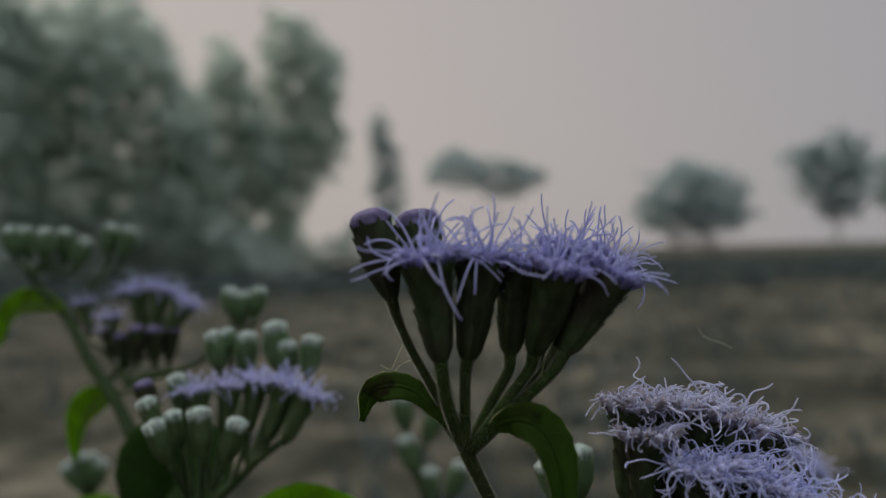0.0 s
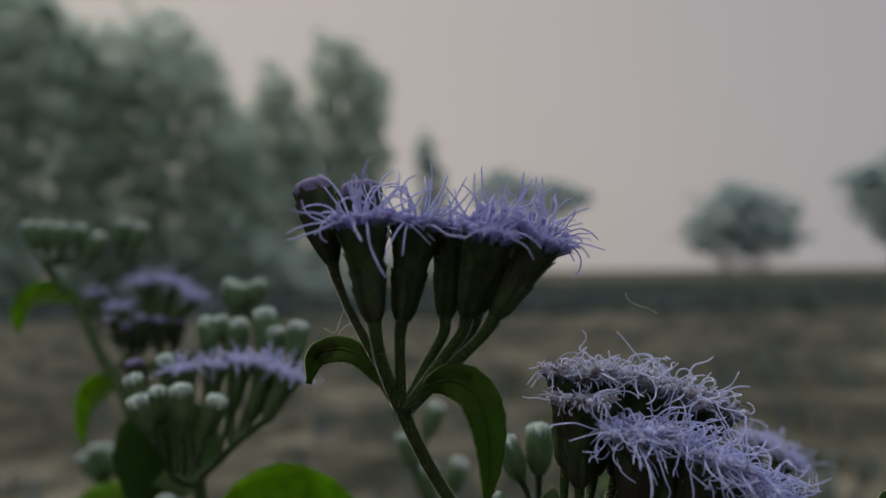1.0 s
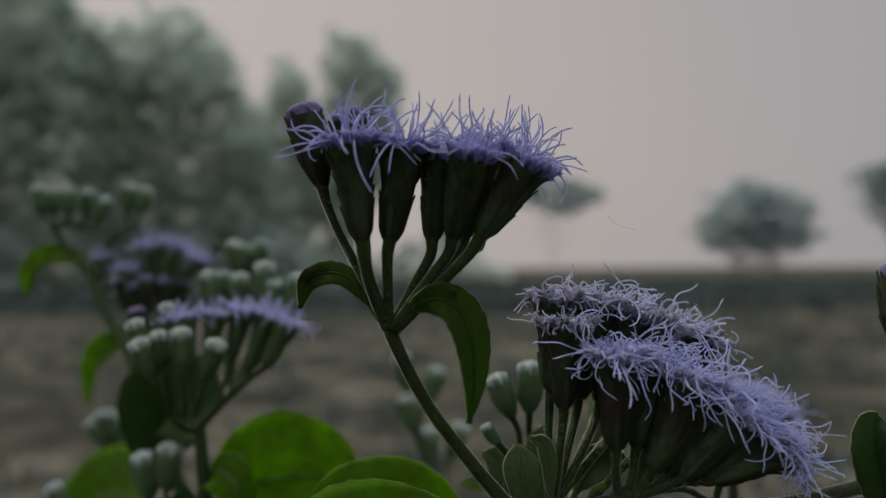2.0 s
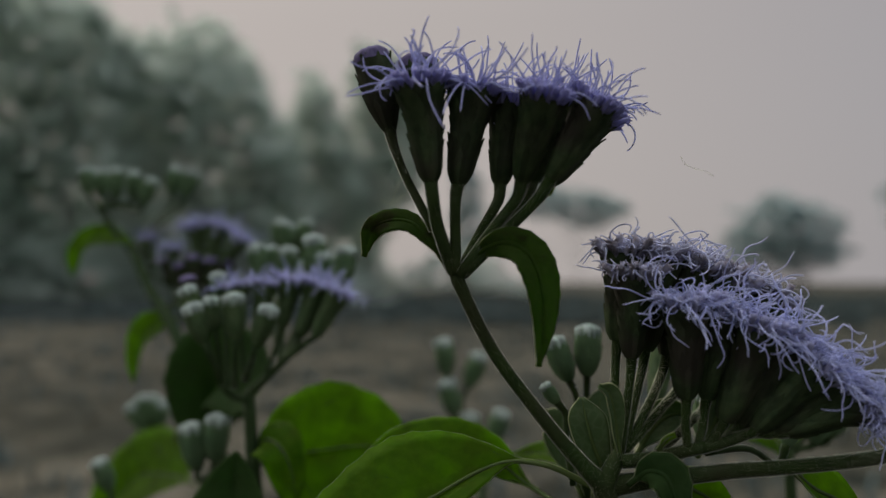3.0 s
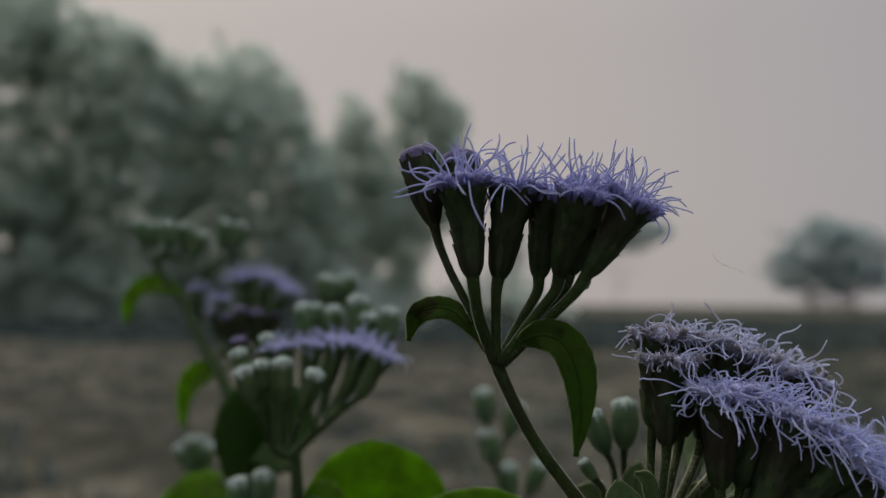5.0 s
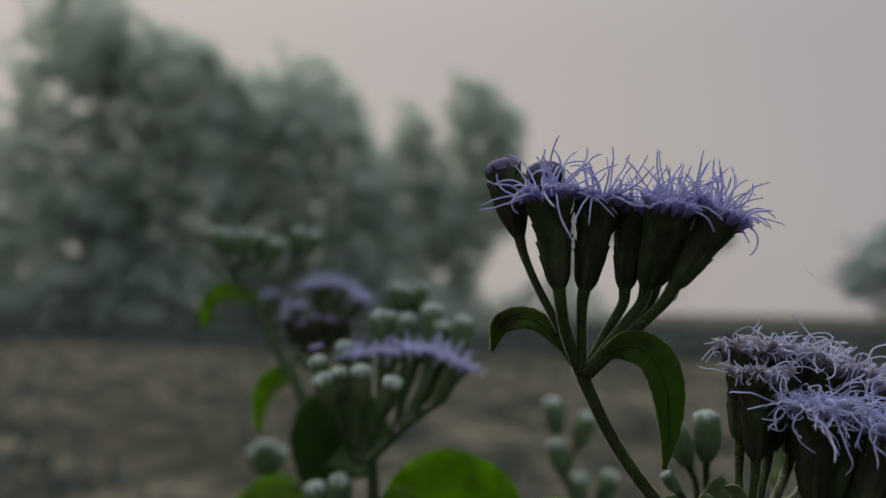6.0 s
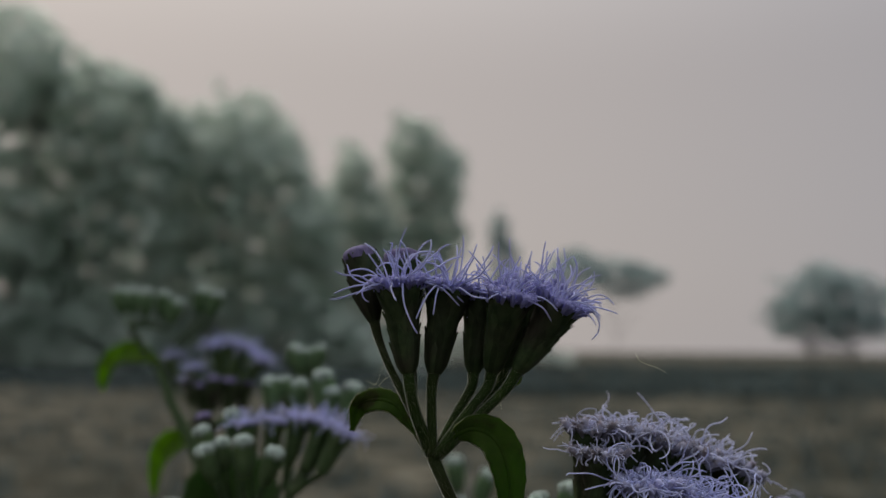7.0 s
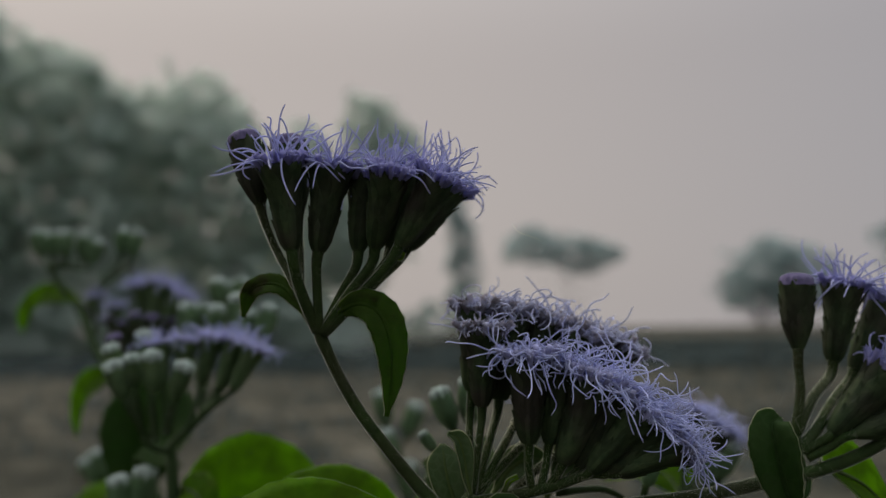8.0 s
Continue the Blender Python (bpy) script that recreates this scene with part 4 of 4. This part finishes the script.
front.stem([(58.2, 99.4, -17.7), (60.7, 99.8, -15.4), (62.3, 100.0, -13.5)], [0.8, 0.75, 0.7])
front.stalked("closed", (58.2, 99.6, -15.9), (59.4, 100.0, -4.3), (59.7, 100.0, 4.9), 0.5, (0.75, 0.6, 0.75))
front.stalked("open", (58.4, 99.6, -15.4), (64.6, 101.5, -6.1), (66.7, 101.5, 4.0), -0.2, (0.7, 0.6, 0.75))
front.stalked("half", (60.7, 99.8, -15.4), (68.1, 103.0, -7.3), (73.3, 104.0, 1.1), -0.2, (0.6, 0.55, 0.7))
front.stalked("half", (59.0, 99.4, -17.7), (62.3, 98.0, -15.2), (69.6, 98.0, -7.7), 0.2, (0.65, 0.6, 0.7))
front.stalked("open", (60.4, 99.4, -18.1), (66.3, 100.0, -13.6), (74.4, 101.0, -8.3), 0.2, (0.6, 0.55, 0.7))
front.stalked("closed", (59.5, 99.2, -18.5), (64.4, 97.0, -15.2), (70.9, 96.5, -13.1), 0.1, (0.6, 0.55, 0.7))
front.leaf([(59.6, 99.2, -20.4), (58.2, 97.0, -22.4), (55.3, 94.5, -23.1), (53.9, 93.5, -20.1), (53.0, 93.0, -16.0), (52.9, 93.5, -13.4), (54.4, 95.0, -12.6)], 6.2, (-0.45, -0.9, 0.05), M_LEAF_DARK, 0.55, 0.03, 0.3, 0.55, "dark green leaf folded along its midrib", taper=0.6)
front.leaf([(60.8, 98.8, -19.2), (64.6, 101.9, -20.7), (69.8, 105.2, -23.3), (75.5, 108.6, -28.3)], 12.0, (0.1, -0.75, 0.65), M_LEAF, 0.2, 0.04, 0.08, 0.45)

for strand in ([(-9.6, 94.8, 11.1), (-10.6, 95.8, 8.9), (-11.4, 96.8, 7.2), (-12.7, 96.8, 7.7)], [(-11.1, 96.8, 6.9), (-10.0, 95.8, 8.0), (-8.6, 94.8, 8.4)], [(5.2, 93.0, 7.7), (4.9, 93.5, 5.9), (5.1, 94.0, 4.4)]):
    front.strand(strand)
front.strand([(21.0, 88.8, 11.6), (21.4, 88.7, 10.8), (22.3, 88.6, 10.3), (23.3, 88.5, 10.0), (24.4, 88.4, 9.4)])
for bract in ([(6.3, 92.0, 8.4), (6.9, 92.0, 7.9), (7.3, 92.0, 8.7)],
              [(19.5, 93.6, -21.1), (20.1, 92.6, -19.8), (21.2, 92.6, -19.3)]):
    front.leaf(bract, 0.8, (0.3, -0.9, 0.3), M_LEAF, 0.2, 0.0, 0.05, 0.4)
for spot, size in (((26.4, 89.4, -3.4), 0.20), ((27.0, 89.4, -3.9), 0.14), ((30.6, 87.5, -6.2), 0.18), ((24.0, 90.3, -2.0), 0.13), ((24.7, 90.3, -2.3), 0.10), ((33.7, 87.6, -8.2), 0.12),
                   ((0.8, 89.8, 20.5), 0.14), ((1.6, 89.9, 20.4), 0.11), ((-0.1, 89.8, 20.9), 0.10), ((19.8, 90.3, 0.9), 0.12), ((28.1, 88.5, -4.8), 0.11), ((36.1, 86.7, -10.5), 0.13)):
    front.dew(spot, size)

# the weed behind it, mostly in bud
near_left = Plant((-0.06, 0.17, 0.0), "budding weed with white-tipped buds and lavender flowers")
near_left.stem([(-42.4, 150.4, -22.7), (-42.4, 150.5, -24.9), (-42.1, 150.8, -30.9), (-41.8, 151.2, -36.2), (-41.6, 155.1, -57.5), Vector((-0.055, 0.165, 0.75)), Vector((-0.06, 0.17, -0.03))], [0.95, 1.1, 1.25, 1.35, 1.5, 2.2, 3.0])
near_left.stem([(-42.2, 150.4, -22.8), (-39.1, 150.2, -20.0), (-35.4, 150.0, -16.5), (-30.5, 149.5, -12.7)], [0.85, 0.75, 0.65, 0.55])
near_left.stem([(-42.7, 150.4, -24.3), (-44.8, 148.0, -23.2), (-46.0, 145.0, -21.0)], [0.7, 0.6, 0.55])
near_left.stalked("young", (-46.1, 146.0, -21.4), (-49.9, 143.0, -9.3), (-51.9, 143.0, -3.4), 0.1, (0.5, 0.42, 0.6))
near_left.stalked("young", (-46.1, 146.0, -21.4), (-47.3, 139.0, -13.0), (-49.7, 139.0, -6.5), 0.1, (0.5, 0.42, 0.6))
near_left.stalked("young", (-46.1, 146.0, -21.4), (-46.0, 141.0, -11.1), (-47.1, 141.0, -5.3), 0.1, (0.5, 0.42, 0.6))
near_left.stalked("young", (-42.1, 146.0, -19.9), (-38.4, 139.6, -13.3), (-36.2, 139.6, -6.8), 0.1, (0.5, 0.42, 0.6))
near_left.stalked("young", (-43.9, 146.0, -21.4), (-42.0, 139.0, -12.0), (-42.3, 139.0, -4.7), 0.1, (0.5, 0.42, 0.6))
near_left.stalked("closed", (-47.3, 150.0, -21.9), (-52.2, 150.0, -8.5), (-54.3, 150.0, -1.8), 0.1, (0.5, 0.42, 0.6))
near_left.stalked("bud", (-46.2, 150.0, -21.9), (-48.1, 152.0, -7.1), (-49.2, 152.0, -0.9), 0.1, (0.5, 0.42, 0.6))
near_left.stalked("fresh", (-43.2, 150.0, -21.1), (-43.9, 149.0, -11.6), (-44.9, 149.0, -3.4), 0.1, (0.5, 0.42, 0.6))
near_left.stalked("fresh", (-42.8, 150.0, -20.8), (-40.7, 150.0, -11.1), (-39.5, 150.0, -2.9), 0.1, (0.5, 0.42, 0.6))
near_left.stalked("fresh", (-39.5, 150.0, -20.4), (-36.8, 151.0, -11.1), (-34.8, 151.0, -2.4), 0.1, (0.5, 0.42, 0.6))
near_left.stalked("fresh", (-34.3, 150.0, -15.9), (-32.8, 150.0, -12.3), (-29.9, 150.0, -3.1), 0.1, (0.5, 0.42, 0.6))
near_left.stalked("fresh", (-30.5, 150.0, -12.9), (-29.8, 148.0, -12.4), (-25.7, 148.0, -4.5), 0.1, (0.5, 0.42, 0.6))
near_left.stalked("bud", (-36.5, 150.0, -17.4), (-44.3, 166.0, -2.1), (-45.4, 166.0, 5.1), 0.1, (0.5, 0.42, 0.6))
near_left.stalked("bud", (-36.5, 150.0, -17.4), (-39.7, 168.0, -3.0), (-39.3, 168.0, 4.6), 0.1, (0.5, 0.42, 0.6))
near_left.stalked("bud", (-36.5, 150.0, -17.4), (-32.6, 164.0, -2.1), (-33.3, 164.0, 6.7), 0.1, (0.5, 0.42, 0.6))
near_left.stalked("bud", (-36.5, 150.0, -17.4), (-30.6, 162.0, -3.3), (-30.7, 162.0, 3.3), 0.1, (0.5, 0.42, 0.6))
near_left.stalked("bud", (-36.5, 150.0, -17.4), (-26.7, 160.0, -2.9), (-25.7, 160.0, 4.3), 0.1, (0.5, 0.42, 0.6))
near_left.stalked("bud", (-36.5, 150.0, -17.4), (-43.4, 172.0, 0.0), (-43.9, 172.0, 5.2), 0.1, (0.5, 0.42, 0.6))
near_left.leaf([(-42.7, 151.0, -26.2), (-45.4, 160.0, -25.5), (-51.6, 168.0, -20.9), (-57.0, 174.0, -24.2), (-59.8, 176.0, -31.4), (-61.3, 176.0, -38.4)], 22.0, (0.1, -0.98, 0.1), M_LEAF_DARK, 0.06, 0.03, 0.12, 0.5, "broad dark leaf seen flat", taper=0.6)
near_left.leaf([(-41.6, 152.8, -36.9), (-36.7, 150.8, -34.9), (-28.0, 149.9, -33.2), (-19.4, 148.9, -32.4), (-12.2, 148.0, -34.3)], 25.0, (0.0, -0.95, 0.3), M_LEAF, 0.03, 0.015, 0.08, 0.5, "broad bright green leaf with light shining through", taper=0.6)
near_left.leaf([(-41.8, 152.7, -33.1), (-38.0, 147.9, -31.1), (-33.8, 143.2, -33.1), (-31.8, 143.4, -40.2)], 9.0, (0.2, -0.85, 0.4), M_LEAF, 0.2, 0.04, 0.1, 0.4)
near_left.leaf([(-41.1, 153.0, -46.0), (-42.0, 145.4, -48.3), (-42.3, 138.6, -42.2), (-41.9, 138.5, -36.8), (-41.3, 138.4, -31.3)], 13.0, (0.1, -0.95, 0.1), M_LEAF_DARK, 0.25, 0.02, 0.25, 0.42, "dark pointed leaf standing upright", taper=0.7)
near_left.stalked("bud", (-42.5, 151.0, -36.9), (-55.1, 160.0, -39.4), (-56.6, 160.0, -32.1), -0.3, (0.5, 0.45, 0.6), size=1.25)
near_left.stalked("bud", (-42.5, 151.0, -36.9), (-51.9, 160.0, -37.8), (-51.1, 160.0, -29.7), -0.3, (0.5, 0.45, 0.6), size=1.25)

# the weed farther back
far_left = Plant((-0.075, 0.23, 0.0), "tall budding weed with pale buds and one lavender flower")
far_left.stem([(-101.8, 216.0, 17.9), (-97.0, 214.0, 12.3), (-89.7, 210.0, 5.5), (-82.4, 204.0, -4.8), (-74.9, 198.0, -12.6), (-68.1, 192.0, -23.7), (-53.9, 191.5, -71.0), Vector((-0.075, 0.22, 0.7)), Vector((-0.075, 0.23, -0.03))], [0.9, 1.05, 1.2, 1.35, 1.5, 1.6, 1.9, 2.4, 3.2])
far_left.stalked("bud", (-100.1, 213.0, 17.1), (-104.1, 216.0, 21.2), (-106.4, 216.0, 30.0), 0.1, (0.5, 0.45, 0.65), size=1.05)
far_left.stalked("bud", (-100.1, 213.0, 17.1), (-103.4, 221.0, 21.2), (-104.5, 221.0, 29.8), 0.1, (0.5, 0.45, 0.65), size=1.05)
far_left.stalked("bud", (-100.1, 213.0, 17.1), (-96.2, 214.0, 20.4), (-96.6, 214.0, 29.9), 0.1, (0.5, 0.45, 0.65), size=1.05)
far_left.stalked("bud", (-100.1, 213.0, 17.1), (-93.7, 219.0, 20.4), (-93.2, 219.0, 27.9), 0.1, (0.5, 0.45, 0.65), size=1.05)
far_left.stalked("bud", (-100.1, 213.0, 17.1), (-88.8, 213.0, 18.2), (-85.7, 213.0, 25.4), 0.1, (0.5, 0.45, 0.65), size=1.05)
far_left.stalked("bud", (-91.0, 213.0, 5.6), (-82.2, 218.0, 21.4), (-81.3, 218.0, 30.8), 0.1, (0.5, 0.45, 0.65), size=1.05)
far_left.stalked("bud", (-91.0, 213.0, 5.6), (-78.4, 216.0, 20.6), (-75.9, 216.0, 27.5), 0.1, (0.5, 0.45, 0.65), size=1.05)
far_left.stalked("fresh", (-82.2, 213.0, -11.3), (-72.2, 212.0, 1.5), (-73.7, 212.0, 12.4), 0.1, (0.5, 0.45, 0.65), size=1.05)
far_left.stalked("fresh", (-82.2, 213.0, -11.3), (-68.3, 208.0, 1.5), (-66.8, 208.0, 11.1), 0.1, (0.5, 0.45, 0.65), size=1.05)
far_left.stalked("fresh", (-82.2, 213.0, -11.3), (-66.1, 206.0, -0.1), (-61.2, 206.0, 7.4), 0.1, (0.5, 0.45, 0.65), size=1.05)
far_left.stalked("fresh", (-88.2, 213.0, -0.6), (-85.9, 214.0, 1.5), (-86.9, 214.0, 8.0), 0.1, (0.5, 0.45, 0.65), size=0.75)
far_left.stalked("fresh", (-88.2, 213.0, -0.6), (-77.6, 205.0, -1.7), (-77.7, 205.0, 4.0), 0.1, (0.5, 0.45, 0.65), size=0.75)
far_left.stalked("bud", (-55.4, 196.0, -4.8), (-47.4, 196.0, 6.0), (-48.0, 196.0, 14.4), 0.1, (0.5, 0.45, 0.65), size=0.95)
far_left.stalked("bud", (-55.4, 196.0, -4.8), (-45.2, 199.0, 4.7), (-44.8, 199.0, 13.2), 0.1, (0.5, 0.45, 0.65), size=0.95)
far_left.stalked("bud", (-55.4, 196.0, -4.8), (-42.1, 194.0, 6.0), (-40.3, 194.0, 12.6), 0.1, (0.5, 0.45, 0.65), size=0.95)
far_left.stalked("bud", (-55.4, 196.0, -4.8), (-45.0, 190.0, 5.7), (-45.0, 190.0, 12.1), 0.1, (0.5, 0.45, 0.65), size=0.85)
far_left.stem([(-72.0, 196.0, -9.0), (-65.0, 196.0, -7.4), (-55.1, 196.0, -4.8)], [0.9, 0.75, 0.6])
far_left.stalked("closed", (-72.0, 197.0, -9.5), (-70.2, 200.0, -4.3), (-70.5, 200.0, 6.8), 0.1, (0.5, 0.45, 0.65), size=0.85)
far_left.stalked("closed", (-72.0, 197.0, -9.5), (-67.1, 203.0, -5.4), (-66.9, 203.0, 6.5), 0.1, (0.5, 0.45, 0.65), size=0.9)
far_left.stalked("closed", (-72.0, 197.0, -9.5), (-64.6, 206.0, -5.1), (-63.1, 206.0, 5.5), 0.1, (0.5, 0.45, 0.65), size=0.85)
far_left.stalked("closed", (-72.0, 197.0, -9.5), (-74.1, 203.0, -5.3), (-75.5, 203.0, 5.2), 0.1, (0.5, 0.45, 0.65), size=0.75)
far_left.stalked("dry", (-72.0, 197.0, -9.5), (-77.7, 205.0, -3.3), (-79.8, 205.0, 6.6), 0.1, (0.5, 0.45, 0.65), size=0.65)
far_left.stalked("closed", (-85.4, 213.0, -6.0), (-89.4, 216.0, 1.6), (-91.1, 216.0, 6.1), 0.1, (0.5, 0.45, 0.65))
far_left.leaf([(-85.6, 208.9, 6.2), (-93.0, 210.8, 8.6), (-101.1, 213.6, 9.2), (-106.1, 213.7, 5.7), (-107.6, 213.8, -0.8)], 9.0, (-0.1, -0.7, 0.6), M_LEAF, 0.3, 0.04, 0.15, 0.5)
far_left.leaf([(-70.4, 199.8, -11.0), (-76.8, 199.8, -12.1), (-81.7, 199.9, -15.2), (-83.9, 200.0, -20.8), (-84.8, 200.1, -27.6)], 11.0, (-0.6, -0.7, 0.3), M_LEAF, 0.3, 0.04, 0.15, 0.5)
far_left.leaf([(-68.4, 200.0, -52.9), (-81.0, 215.0, -53.9), (-95.7, 230.0, -58.5), (-108.1, 240.0, -69.3), (-114.9, 245.0, -84.0)], 29.0, (-0.1, -0.7, 0.6), M_LEAF, 0.2, 0.04, 0.1, 0.45, taper=0.7)
for foot, top in (((-103.4, 257.5, -47.6), (-106.1, 257.3, -38.6)), ((-105.2, 257.6, -49.5), (-109.4, 257.4, -42.2)), ((-101.6, 257.5, -47.7), (-102.1, 257.4, -39.9)), ((-104.3, 257.6, -50.4), (-107.0, 257.5, -44.9)), ((-100.7, 257.6, -49.5), (-99.2, 257.4, -43.5))):
    far_left.stalked("bud", (-59.8, 190.9, -41.4), foot, top, 0.2, size=1.2)
far_left.stalked("bud", (-57.2, 191.2, -57.5), (-86.1, 191.1, -52.0), (-88.7, 191.0, -46.0), 0.2, size=1.1)

# buds low down between the stems
between = Plant((0.02, 0.24, 0.0), "low shoot of pale green buds among the stems")
between.stem([(2.1, 210.2, -56.9), (2.8, 210.6, -78.3), Vector((0.02, 0.235, 0.7)), Vector((0.02, 0.24, -0.03))], [1.0, 1.2, 2.0, 2.6])
for foot, top in (((-6.8, 222.0, -27.8), (-7.8, 222.0, -20.4)), ((-1.2, 224.0, -31.4), (1.0, 224.0, -25.5)), ((-4.8, 221.0, -38.7), (-6.5, 221.0, -32.0)), ((5.1, 226.0, -47.3), (7.9, 226.0, -40.1)), ((-0.9, 222.0, -48.1), (-0.6, 222.0, -39.8))):
    between.stalked("bud", (3.1, 218.2, -62.4), foot, top, 0.2, (0.5, 0.45, 0.7), size=1.35)
behind = Plant((0.08, 0.22, 0.0), "shoot with a withering lilac flower and green buds")
behind.stem([(56.3, 148.8, -32.2), (57.2, 150.2, -46.1), Vector((0.075, 0.21, 0.7)), Vector((0.08, 0.22, -0.03))], [0.9, 1.1, 2.0, 2.6])
for kind, foot, top in (("aged", (56.9, 148.0, -24.7), (59.1, 147.3, -17.2)), ("bud", (63.3, 148.7, -30.1), (66.0, 148.0, -23.2)), ("bud", (60.6, 148.7, -31.2), (63.0, 148.1, -24.8)), ("aged", (60.6, 148.4, -28.0), (64.5, 147.8, -21.0))):
    behind.stalked(kind, (56.2, 148.9, -33.3), foot, top, 0.2)
behind.leaf([(56.2, 149.1, -35.4), (55.4, 153.4, -30.9), (50.9, 157.9, -29.5), (43.7, 162.9, -32.6)], 12.0, (0.0, -0.5, 0.8), M_LEAF, 0.2)
